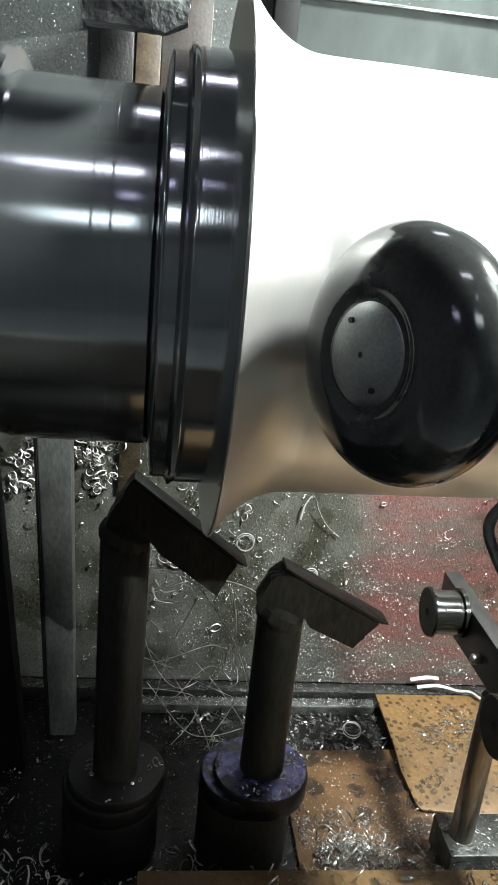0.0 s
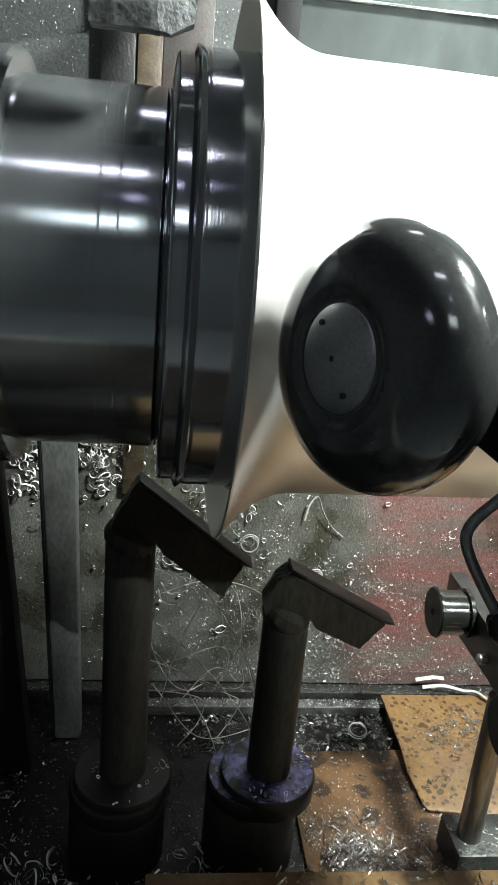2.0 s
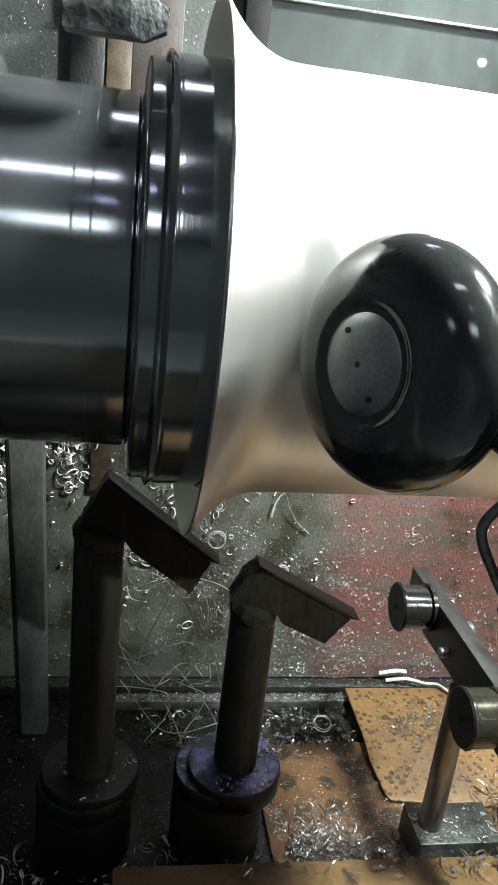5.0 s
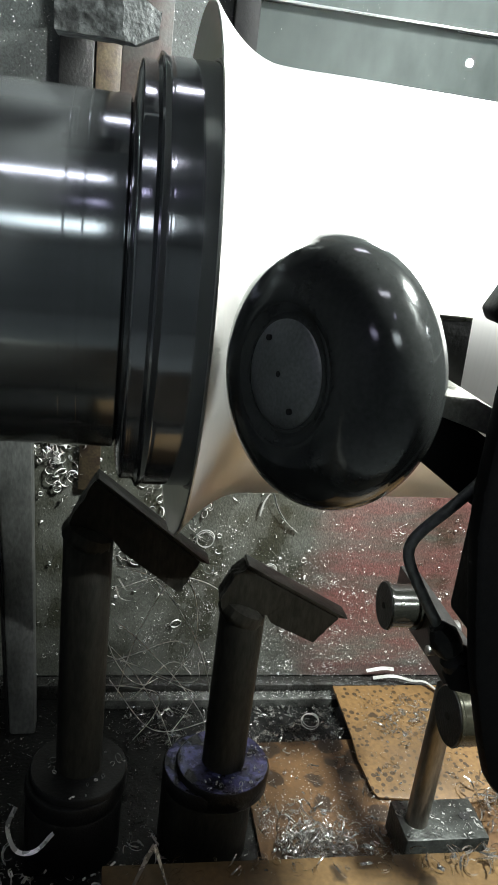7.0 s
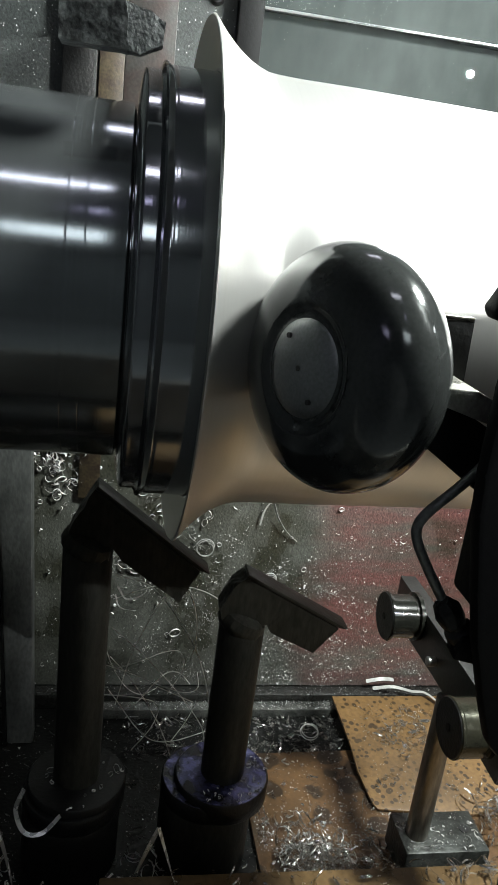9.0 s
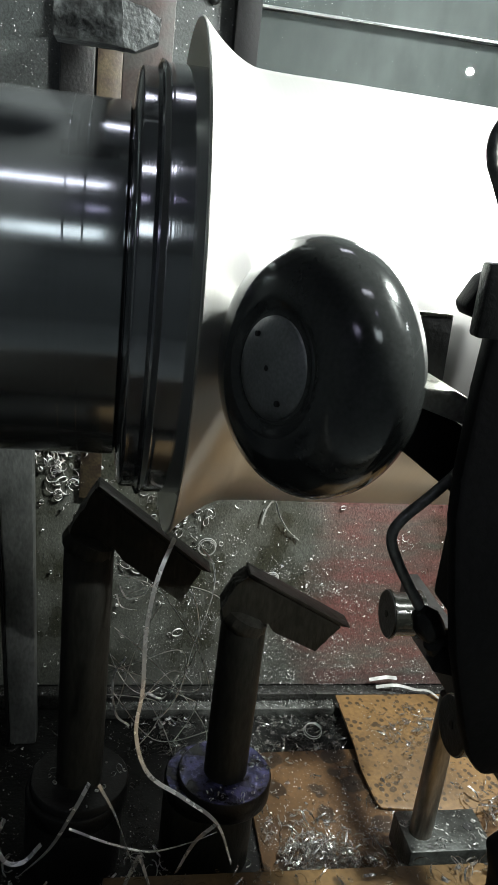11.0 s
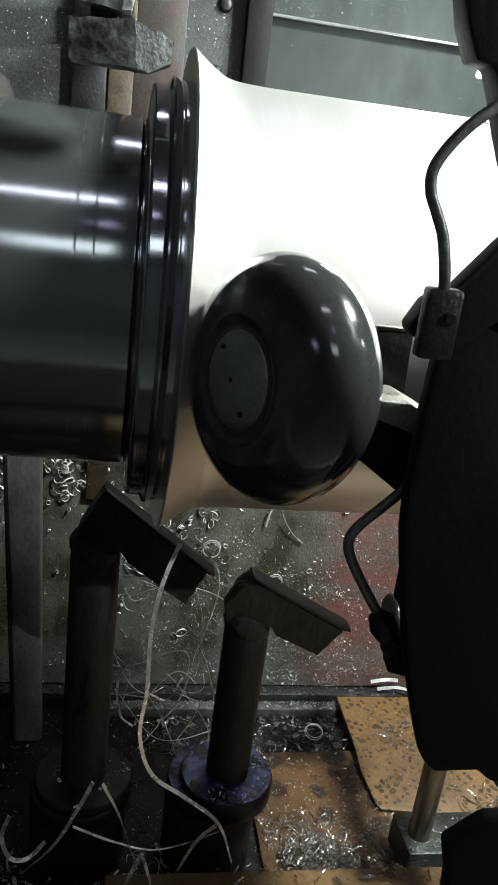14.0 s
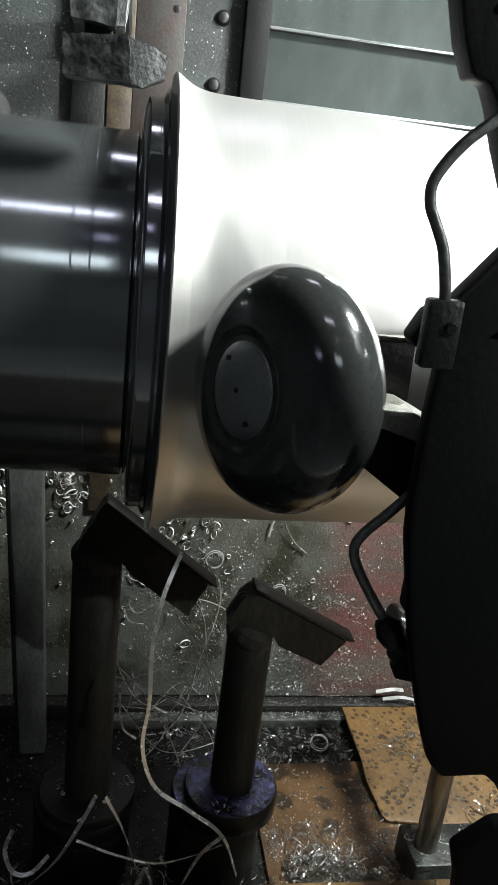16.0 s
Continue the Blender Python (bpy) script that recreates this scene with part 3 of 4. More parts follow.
def petal_mesh():
    """One segment of the flare about its hinge line at the neck: x along the spindle, z outwards."""
    half = math.pi / PETALS
    verts, normals, faces = [], [], []
    for skin in (0, 1):
        for i in range(RINGS + 1):
            u = i / RINGS
            x = -(NECK_X - RIM_X) * u
            rise = (RIM_R - NECK_R) * u ** 2.6
            slope = -(RIM_R - NECK_R) * 2.6 * u ** 1.6 / (NECK_X - RIM_X)
            n = Vector((-slope, 0, 1)).normalized()
            r = NECK_R + rise
            for j in range(SPANS + 1):
                a = half * 1.04 * (2 * j / SPANS - 1)
                out = Vector((n.x, n.z * math.sin(a), n.z * math.cos(a)))
                p = Vector((x, r * math.sin(a), r * math.cos(a) - NECK_R)) - out * (0.0022 * skin)
                verts.append(p)
                normals.append(out * (1 - 2 * skin))
    row, skin_n = SPANS + 1, (RINGS + 1) * (SPANS + 1)
    for s in (0, 1):
        for i in range(RINGS):
            for j in range(SPANS):
                a = s * skin_n + i * row + j
                q = (a, a + 1, a + row + 1, a + row)
                faces.append(q if s else q[::-1])
    a, b = RINGS * row, skin_n + RINGS * row
    for j in range(SPANS):
        faces.append((a + j, a + j + 1, b + j + 1, b + j))
    me = bpy.data.meshes.new("flare_segment")
    me.from_pydata(verts, [], faces)
    bm = bmesh.new()
    bm.from_mesh(me)
    bmesh.ops.recalc_face_normals(bm, faces=bm.faces)
    for f in bm.faces:
        f.smooth = True
    bm.to_mesh(me)
    bm.free()
    me.normals_split_custom_set_from_vertices(normals)
    me.materials.append(M_SHEET)
    return me


segment_mesh = petal_mesh()
petals = []
for k in range(PETALS):
    seg = new("flare_segment", segment_mesh)
    seg.parent = work
    petals.append((seg, 2 * math.pi * k / PETALS))

# ---- tool carriage: local zero is the middle of the roller's cap ----
CARRIAGE_Z = 0.672
carriage = thing("roller_carriage", "black tool carriage with a dark forming roller and coolant pipes", "tool carriage", pose(0.1, 0.33, CARRIAGE_Z))
ROLL_AXIS = Vector((-0.890, -0.445, 0.050)).normalized()
turn = ROLL_AXIS.to_track_quat("Z", "Y").to_matrix().to_4x4()
wheel_prof = [(0, -0.0022), (0.0238, -0.0027), (0.0252, -0.0029), (0.0262, -0.0030), (0.0274, -0.0029), (0.0288, -0.0026), (0.0300, -0.0021), (0.0312, -0.0016)]
for k in range(1, 25):
    a = math.pi / 2 * (1 - k / 24)
    wheel_prof.append((0.0300 + 0.0340 * math.cos(a) ** 0.95, -0.027 + 0.0258 * math.sin(a) ** 0.95))
for k in range(1, 17):
    a = math.pi / 2 * k / 16
    wheel_prof.append((0.038 + 0.026 * math.cos(a), -0.027 - 0.027 * math.sin(a)))
wheel_prof += [(0.026, -0.057), (0.022, -0.064), (0, -0.064)]
wheel = part("forming_roller", revolve(wheel_prof, 128, m=turn), M_ROLLER, carriage, "large glossy black forming roller")
cap = part("roller_cap", revolve([(0, 0.0012), (0.012, 0.0008), (0.0195, -0.0002), (0.0240, -0.0017), (0.0246, -0.0023), (0.0248, -0.0034)], 64, m=turn), M_CAP, carriage, "dull grey cap with three small holes")
line = (Vector((0.274, -0.548, -0.784)) - ROLL_AXIS * Vector((0.274, -0.548, -0.784)).dot(ROLL_AXIS)).normalized()
for k in (-1, 0, 1):
    part("cap_hole", revolve([(0, 0.0014), (0.0014, 0.0014), (0.0014, -0.002), (0, -0.002)], 16, m=Matrix.Translation(line * 0.0180 * k) @ turn), M_HOLE, cap)


def strut(a, b, w, h, up=(0, 0, 1), bevel=0.0015):
    """A bar of section w x h from a to b, in the carriage's space."""
    a, b = Vector(a), Vector(b)
    way = (b - a).normalized()
    side = way.cross(Vector(up)).normalized()
    top = side.cross(way)
    m = Matrix((side, way, top)).transposed().to_4x4()
    return box((-w / 2, 0, -h / 2), (w / 2, (b - a).length, h / 2), bevel, m=Matrix.Translation(a) @ m)


part("arm", prism([(0.020, 0.014), (0.066, -0.005), (0.093, -0.017), (0.115, -0.030), (0.115, -0.062), (0.093, -0.050), (0.064, -0.030), (0.020, -0.008)], -0.022, 0.006, "y", 0.0015), M_BLACK, carriage)
M_WETTOP = material("wet_ground_steel", (0.34, 0.34, 0.31), 0.32, 0.4, 0.3, 60, 0.35, 420, second=(0.22, 0.22, 0.19))
part("arm_block", prism([(0.060, 0.002), (0.084, 0.001), (0.099, -0.006), (0.108, -0.012), (0.108, -0.020), (0.062, -0.006)], -0.0235, 0.012, "y", 0.0008), M_WETTOP, carriage, "bright ground steel block on the arm")
part("tool_plate", prism([(0.060, 0.027), (0.094, 0.029), (0.095, -0.006), (0.066, -0.007)], 0.016, 0.022, "y", 0.001), M_DARKRING, carriage, "dark tool plate")
part("plate_edge", box((0.062, 0.0155, 0.0285), (0.0935, 0.0222, 0.0305), 0.0005), M_TOOL, carriage, "bright worn edge of the tool plate")
holder = part("holder", prism([(0.074, 0.060), (0.073, 0.036), (0.072, 0.012), (0.072, -0.026), (0.0735, -0.045), (0.076, -0.058), (0.0815, -0.085), (0.088, -0.113), (0.100, -0.150), (0.108, -0.171), (0.115, -0.179),
                               (0.139, -0.178), (0.147, -0.185), (0.30, -0.215), (0.30, 0.12), (0.130, 0.105)], -0.068, -0.057, "y", 0.003), M_BLACK, carriage, "black body of the tool holder")
part("back_block", box((0.098, -0.0565, -0.11), (0.28, -0.012, 0.03), 0.003), M_BLACK, holder)
part("upper_bar", prism([(0.0535, 0.047), (0.059, 0.0575), (0.070, 0.0635), (0.084, 0.081), (0.13, 0.135), (0.15, 0.120), (0.10, 0.060), (0.075, 0.040), (0.056, 0.043)], -0.080, -0.0685, "y", 0.0015), M_BLACK, holder)
part("pipe_clamp", box((0.0550, -0.0905, 0.037), (0.0690, -0.0825, 0.0635), 0.0015), M_DULL, holder, "dark pipe clamp")
part("clamp_screw", revolve([(0, 0.0015), (0.002, 0.0015), (0.0026, 0.001), (0.0026, 0), (0, 0)], 12), M_DULL, holder, m=Matrix.Translation((0.0645, -0.0905, 0.053)) @ pose(0, 0, 0, 90, 0, 0))
part("upper_pipe", tube([(0.061, -0.088, 0.060), (0.0605, -0.088, 0.067), (0.057, -0.088, 0.081), (0.053, -0.088, 0.089), (0.0492, -0.088, 0.096), (0.0484, -0.088, 0.1030), (0.0515, -0.088, 0.110), (0.058, -0.088, 0.1185), (0.066, -0.088, 0.1255), (0.080, -0.088, 0.136)], 0.0022, 12),
     M_HOSE, holder, "bent grey coolant pipe")
def joint_mesh():
    """A worn pipe union: nut, waist and sleeve, caked with dirt."""
    bm = revolve([(0, -0.019), (0.0062, -0.019), (0.0078, -0.015), (0.0080, -0.008), (0.0076, -0.004), (0.0055, -0.002), (0.0055, 0.000), (0.0070, 0.002), (0.0072, 0.008), (0.0060, 0.012), (0.0036, 0.016), (0, 0.016)], 28)
    for v in bm.verts:
        v.co *= 1 + 0.10 * noise.noise(v.co * 260) + 0.07 * noise.noise(v.co * 700)
    return bm


part("lower_pipe", tube([(0.094, -0.034, -0.026), (0.083, -0.037, -0.037), (0.074, -0.038, -0.046), (0.0635, -0.038, -0.057), (0.0597, -0.038, -0.065), (0.0620, -0.038, -0.074), (0.0715, -0.038, -0.090), (0.085, -0.038, -0.110)], 0.0026, 12),
     M_HOSE, holder, "bent dark coolant pipe")
part("pipe_joint", joint_mesh(), M_DULL, holder,
     m=Matrix.Translation((0.0895, -0.040, -0.1165)) @ pose(0, 0, 0, 0, -38, 0))
part("joint_arm", strut((0.090, -0.042, -0.126), (0.112, -0.044, -0.130), 0.014, 0.014), M_BLACK, holder)
part("foot", prism([(0.133, -0.229), (0.153, -0.212), (0.30, -0.205), (0.30, -0.33), (0.146, -0.33), (0.139, -0.25)], -0.068, -0.056, "y", 0.003), M_BLACK, holder)
part("foot_stem", box((0.20, -0.064, -0.26), (0.26, -0.030, -0.17), 0.003), M_BLACK, holder)
top_bracket = part("top_bracket", prism([(0.0451, 0.1787), (0.0475, 0.1687), (0.0529, 0.151), (0.0584, 0.14), (0.0649, 0.1394), (0.069, 0.132), (0.0748, 0.118), (0.0806, 0.1055), (0.0883, 0.0884), (0.115, 0.062), (0.22, 0.045), (0.22, 0.25), (0.0451, 0.25)], -0.084, -0.070, "y", 0.0015), M_BLACK, holder, "black upper column of the tool holder")
# bright bolt head added in place of a glint on the column
part("bolt", revolve([(0, 0.002), (0.0014, 0.002), (0.002, 0.001), (0.002, 0), (0, 0)], 12), M_BOLT, top_bracket, m=Matrix.Translation((0.0658, -0.084, 0.1628)) @ pose(0, 0, 0, 90, 0, 0))

# ---- swarf ----
rng = random.Random(7)


def curls(name, spots, mat, label, kind="stuff"):
    """Many curled chips in one mesh: each spot is (place, normal, ring radius, width, turns)."""
    verts, faces = [], []
    for place, normal, radius, width, turns in spots:
        q = Vector(normal).to_track_quat("Z", "Y").to_matrix()
        q = q @ Euler((rng.gauss(0, 0.45), rng.gauss(0, 0.45), rng.uniform(0, 6.28))).to_matrix()
        n = max(5, int(12 * turns))
        start, rise = len(verts), rng.uniform(0.15, 1.0) * width
        squash = rng.uniform(0.55, 1.0)
        for k in range(n + 1):
            a = 2 * math.pi * turns * k / n
            r = radius * (1 + 0.25 * math.sin(a * 0.37 + radius * 900))
            for h in (-0.5, 0.5):
                p = Vector((r * math.cos(a), r * squash * math.sin(a), h * width + rise * k / n))
                verts.append(Vector(place) + q @ p)
        for k in range(n):
            a = start + 2 * k
            faces.append((a, a + 1, a + 3, a + 2))
    me = bpy.data.meshes.new(name)
    me.from_pydata(verts, [], faces)
    me.materials.append(mat)
    me.shade_smooth()
    return tagged(new(name, me), label, "metal chips", kind=kind)


def flakes(name, spots, mat, label):
    """Tiny flat chips and drops in one mesh: (place, normal, size)."""
    verts, faces = [], []
    for place, normal, size in spots:
        q = Vector(normal).to_track_quat("Z", "Y").to_matrix() @ Euler((rng.gauss(0, 0.5), rng.gauss(0, 0.5), rng.uniform(0, 6.28))).to_matrix()
        s = len(verts)
        for u, v in ((-1, -0.4), (0.6, -0.5), (1, 0.3), (-0.3, 0.5)):
            verts.append(Vector(place) + q @ Vector((u * size * rng.uniform(0.5, 1), v * size, 0)))
        faces.append((s, s + 1, s + 2, s + 3))
    me = bpy.data.meshes.new(name)
    me.from_pydata(verts, [], faces)
    me.materials.append(mat)
    return tagged(new(name, me), label, "metal chips", kind="stuff")


UP, OUT = (0, 0, 1), (0, -1, 0.15)
spots = []
for _ in range(650):       # loose curls over the tray
    x, y = rng.uniform(-0.33, 0.36), rng.uniform(0.56, 0.91)
    spots.append(((x, y, 0.004), UP, 0.0015 + 0.009 * rng.random() ** 2, rng.uniform(0.0006, 0.0026), rng.uniform(0.3, 1.6)))
for _ in range(300):       # along the back of the tray
    spots.append(((rng.uniform(0.05, 0.37), rng.uniform(0.83, 0.915), 0.005), UP, rng.uniform(0.003, 0.008), rng.uniform(0.001, 0.003), rng.uniform(0.4, 1.6)))
curls("tray_chips", spots, M_CHIP, "scattered curled aluminium chips on the oily tray")
spots = []
for _ in range(420):       # heap before the stand
    x, y = rng.gauss(0.276, 0.026), rng.gauss(0.650, 0.020)
    spots.append(((x, y, 0.009 + abs(rng.gauss(0, 0.009))), (rng.gauss(0, 0.6), rng.gauss(0, 0.6), 1), 0.0018 + 0.008 * rng.random() ** 2.5, rng.uniform(0.0005, 0.0018), rng.uniform(0.6, 2.6)))
for _ in range(420):
    x, y = rng.gauss(0.375, 0.050), rng.gauss(0.604, 0.014)
    spots.append(((x, y, 0.012 + abs(rng.gauss(0, 0.012))), (rng.gauss(0, 0.6), rng.gauss(0, 0.6), 1), 0.0018 + 0.009 * rng.random() ** 2.5, rng.uniform(0.0007, 0.0024), rng.uniform(0.4, 2.2)))
for _ in range(70):
    spots.append(((rng.uniform(0.05, 0.6), rng.uniform(0.57, 0.592), 0.064), UP, rng.uniform(0.003, 0.010), rng.uniform(0.0008, 0.002), rng.uniform(0.4, 1.6)))
for _ in range(110):
    spots.append(((rng.uniform(0.21, 0.37), rng.uniform(0.62, 0.72), 0.010), UP, rng.uniform(0.003, 0.010), rng.uniform(0.0008, 0.002), rng.uniform(0.4, 1.6)))
for _ in range(26):        # wide thin loops
    x, y = rng.gauss(0.285, 0.035), rng.gauss(0.650, 0.022)
    spots.append(((x, y, 0.022 + abs(rng.gauss(0, 0.010))), (rng.gauss(0, 0.8), rng.gauss(-0.5, 0.6), 1), rng.uniform(0.010, 0.019), rng.uniform(0.0009, 0.0016), rng.uniform(0.5, 1.3)))
for _ in range(60):        # wide loops beside the block
    x, y = rng.gauss(0.530, 0.022), rng.gauss(0.690, 0.028)
    spots.append(((x, y, 0.016 + abs(rng.gauss(0, 0.010))), (rng.gauss(0, 0.7), rng.gauss(-0.3, 0.6), 1), rng.uniform(0.005, 0.020), rng.uniform(0.0012, 0.0032), rng.uniform(0.3, 1.0)))
for _ in range(26):        # bright flat pieces at the front edge
    spots.append(((rng.uniform(0.37, 0.50), rng.uniform(0.562, 0.592), 0.066), (rng.gauss(0, 0.5), rng.gauss(-0.3, 0.4), 1), rng.uniform(0.005, 0.015), rng.uniform(0.0015, 0.0032), rng.uniform(0.3, 0.9)))
curls("chip_heap", spots, M_CHIP, "tangled heap of bright aluminium swarf on the board")
spots = []
for _ in range(75):
    x, y = rng.gauss(0.455, 0.022), rng.gauss(0.85, 0.022)
    spots.append(((x, y, board_top(y) + 0.003 + abs(rng.gauss(0, 0.004))), UP, rng.uniform(0.003, 0.011), rng.uniform(0.001, 0.002), rng.uniform(0.5, 1.8)))
for _ in range(130):
    y = rng.uniform(0.73, 0.91)
    spots.append(((rng.uniform(0.38, 0.70), y, board_top(y) + 0.002), UP, rng.uniform(0.002, 0.007), rng.uniform(0.001, 0.002), rng.uniform(0.3, 1.4)))
for _ in range(110):
    spots.append(((rng.uniform(0.21, 0.38), rng.uniform(0.70, 0.83), 0.010), UP, rng.uniform(0.002, 0.008), rng.uniform(0.001, 0.002), rng.uniform(0.3, 1.4)))
curls("board_chips", spots, M_CHIP, "curled aluminium chips lying on the brown boards")
spots = []
for _ in range(46):
    spots.append(((rng.uniform(0.368, 0.468), rng.uniform(0.613, 0.672), 0.0568), UP, 0.0012 + 0.005 * rng.random() ** 2, rng.uniform(0.0006, 0.0016), rng.uniform(0.3, 1.4)))
for _ in range(16):
    a, r = rng.uniform(0, 6.28), rng.uniform(0.027, 0.054)
    spots.append(((-0.010 + r * math.cos(a), 0.690 + r * math.sin(a), 0.1065), UP, 0.0012 + 0.005 * rng.random() ** 2, rng.uniform(0.0006, 0.0016), rng.uniform(0.3, 1.4)))
for _ in range(40):
    a, r = rng.uniform(-2.2, 0.6), rng.uniform(0.027, 0.052)
    spots.append(((0.152 + r * math.cos(a), 0.676 + r * math.sin(a), 0.1212), UP, 0.0010 + 0.002 * rng.random() ** 2, rng.uniform(0.0005, 0.0012), rng.uniform(0.3, 1.2)))
for _ in range(150):       # larger dull curls over the front of the tray
    spots.append(((rng.uniform(-0.16, 0.20), rng.uniform(0.56, 0.68), 0.006), (rng.gauss(0, 0.5), rng.gauss(-0.3, 0.5), 1), 0.003 + 0.012 * rng.random() ** 2, rng.uniform(0.0010, 0.0028), rng.uniform(0.2, 1.1)))
curls("base_chips", spots, M_CURL, "small curled chips lying on the post rings and the stand block")
spots = []
for _ in range(120):        # curls stuck to the plate by the upright bar
    x, z = rng.gauss(-0.062, 0.022), rng.gauss(0.40, 0.035)
    spots.append(((x, 0.957, z), OUT, rng.uniform(0.004, 0.009), rng.uniform(0.0015, 0.003), rng.uniform(0.4, 1.3)))
for _ in range(80):
    x, z = rng.gauss(-0.155, 0.022), rng.gauss(0.37, 0.04)
    spots.append(((x, 0.957, z), OUT, rng.uniform(0.004, 0.009), rng.uniform(0.0015, 0.003), rng.uniform(0.4, 1.3)))
for _ in range(110):
    x, z = rng.gauss(0.08, 0.05), rng.gauss(0.29, 0.045)
    spots.append(((x, 0.957, z), OUT, rng.uniform(0.003, 0.008), rng.uniform(0.001, 0.0025), rng.uniform(0.4, 1.3)))
for _ in range(55):
    x, z = rng.uniform(-0.1, 0.62), rng.uniform(0.06, 0.40)
    spots.append(((x, 0.957, z), OUT, rng.uniform(0.002, 0.006), rng.uniform(0.001, 0.002), rng.uniform(0.3, 1.2)))
for _ in range(420):
    spots.append(((rng.uniform(-0.12, 0.66), 0.958, 0.03 + 0.38 * rng.random() ** 1.4), OUT, rng.uniform(0.0010, 0.0030), rng.uniform(0.0005, 0.0012), rng.uniform(0.3, 1.0)))
curls("plate_chips", spots, M_CURL, "curled chips stuck to the oily back plate")
# metal flakes; many of the pale specks stand in for glints of wet oil
spots = [((rng.uniform(-0.25, 0.70), 0.9585, 0.05 + 0.40 * rng.random() ** 1.3), OUT, 0.0003 + 0.0009 * rng.random() ** 3) for _ in range(5200)]
spots += [((0.05 + 0.60 * rng.random() ** 0.8, 0.9585, 0.05 + 0.20 * rng.random() ** 1.6), OUT, 0.0003 + 0.0008 * rng.random() ** 3) for _ in range(4500)]
for _ in range(70):
    cx, cz, wide = rng.uniform(0.05, 0.68), 0.03 + 0.26 * rng.random() ** 1.5, rng.uniform(0.006, 0.022)
    spots += [((rng.gauss(cx, wide), 0.9582, max(0.028, rng.gauss(cz, wide * 0.8))), OUT, 0.0004 + 0.0013 * rng.random() ** 3) for _ in range(rng.randrange(40, 130))]
flakes("plate_sparkle", spots, M_FLAKE, "fine metal flakes and pale specks painted as wet glints on the back plate")
spots = [((rng.uniform(-0.30, 0.14), 0.9665, rng.uniform(0.72, 1.05)), OUT, rng.uniform(0.0004, 0.0014)) for _ in range(2200)]
flakes("wall_sparkle", spots, M_FLAKE, "fine metal flakes sticking to the grey wall")
spots = [((0.148 + 0.16 * rng.random() ** 2, 0.9708, rng.uniform(0.955, 1.04)), (0, -1, 0.3), rng.uniform(0.0003, 0.0008)) for _ in range(420)]
spots += [((rng.uniform(0.15, 0.55), 0.9708, rng.uniform(0.875, 0.945)), (0, -1, 0.3), rng.uniform(0.00015, 0.0003)) for _ in range(70)]
flakes("guard_drops", spots, M_FLAKE, "fine bright drops and flakes on the guard panel")
spots = [((rng.uniform(-0.33, 0.37), rng.uniform(0.56, 0.92), 0.0012), UP, rng.uniform(0.0004, 0.0016)) for _ in range(3400)]
spots += [((rng.uniform(0.21, 0.36), rng.uniform(0.60, 0.83), 0.0082), UP, rng.uniform(0.0004, 0.0014)) for _ in range(700)]
spots += [((rng.uniform(0.38, 0.70), y, board_top(y) + 0.0007), UP, rng.uniform(0.0004, 0.0012)) for y in [rng.uniform(0.73, 0.91) for _ in range(500)]]
spots += [((rng.uniform(-0.2, 0.70), rng.uniform(0.937, 0.958), 0.0272), UP, rng.uniform(0.0003, 0.0011)) for _ in range(500)]
for _ in range(46):
    cx, cy, wide = rng.uniform(0.21, 0.40), rng.uniform(0.595, 0.72), rng.uniform(0.004, 0.013)
    spots += [((rng.gauss(cx, wide), rng.gauss(cy, wide), 0.0085), UP, 0.0004 + 0.0014 * rng.random() ** 2) for _ in range(rng.randrange(15, 50))]
spots += [((rng.uniform(0.37, 0.47), rng.uniform(0.613, 0.673), 0.0562), UP, 0.0003 + 0.0009 * rng.random() ** 2) for _ in range(260)]
spots += [((rng.uniform(0.0, 0.37), rng.uniform(0.915, 0.934), 0.0172), UP, rng.uniform(0.0004, 0.0014)) for _ in range(700)]
flakes("tray_sparkle", spots, M_FLAKE, "fine glinting metal flakes on the tray")


def ring_chip(place, normal, radius, label):
    q = Vector(normal).to_track_quat("Z", "Y").to_matrix()
    pts = [Vector(place) + q @ Vector((radius * (1 - 0.09 * a / 6.28) * math.cos(a), radius * (1 - 0.09 * a / 6.28) * math.sin(a), 0.0006 * a)) for a in [k * 0.42 for k in range(34)]]
    return tagged(part("ring_chip", ribbon(pts, 0.0011, 0.0006, 0, 3), M_DULLCHIP, None, label), category="metal chip", group="ring chips")


ring_chip((0.147, 0.9565, 0.262), (0, -1, 0), 0.0135, "round coiled chip stuck to the back plate")
ring_chip((0.247, 0.9565, 0.213), (0, -1, 0), 0.011, "round coiled chip stuck to the back plate")
ring_chip((0.318, 0.872, 0.008), (0, -0.3, 1), 0.014, "round coiled chip lying on the tray")


def strand(name, points, width, label, mat=None):
    return tagged(part(name, ribbon(points, width, 0.0005, rng.uniform(-2, 2)), mat or M_DULLCHIP, None, label), category="metal chip")


strand("ribbon_chip", [(0.222, 0.955, 0.300), (0.226, 0.953, 0.325), (0.236, 0.952, 0.338), (0.246, 0.953, 0.315), (0.262, 0.955, 0.292), (0.280, 0.957, 0.276)], 0.0026, "bent bright ribbon chip stuck to the back plate")
strand("ribbon_chip", [(0.435, 0.945, 0.032), (0.465, 0.938, 0.040), (0.495, 0.932, 0.036), (0.515, 0.925, 0.038), (0.535, 0.900, 0.032)], 0.006, "wide bright ribbon chip hanging over the ledge")
strand("ribbon_chip", [(0.425, 0.952, 0.040), (0.450, 0.95, 0.046), (0.470, 0.952, 0.043)], 0.006, "wide bright ribbon chip on the ledge")


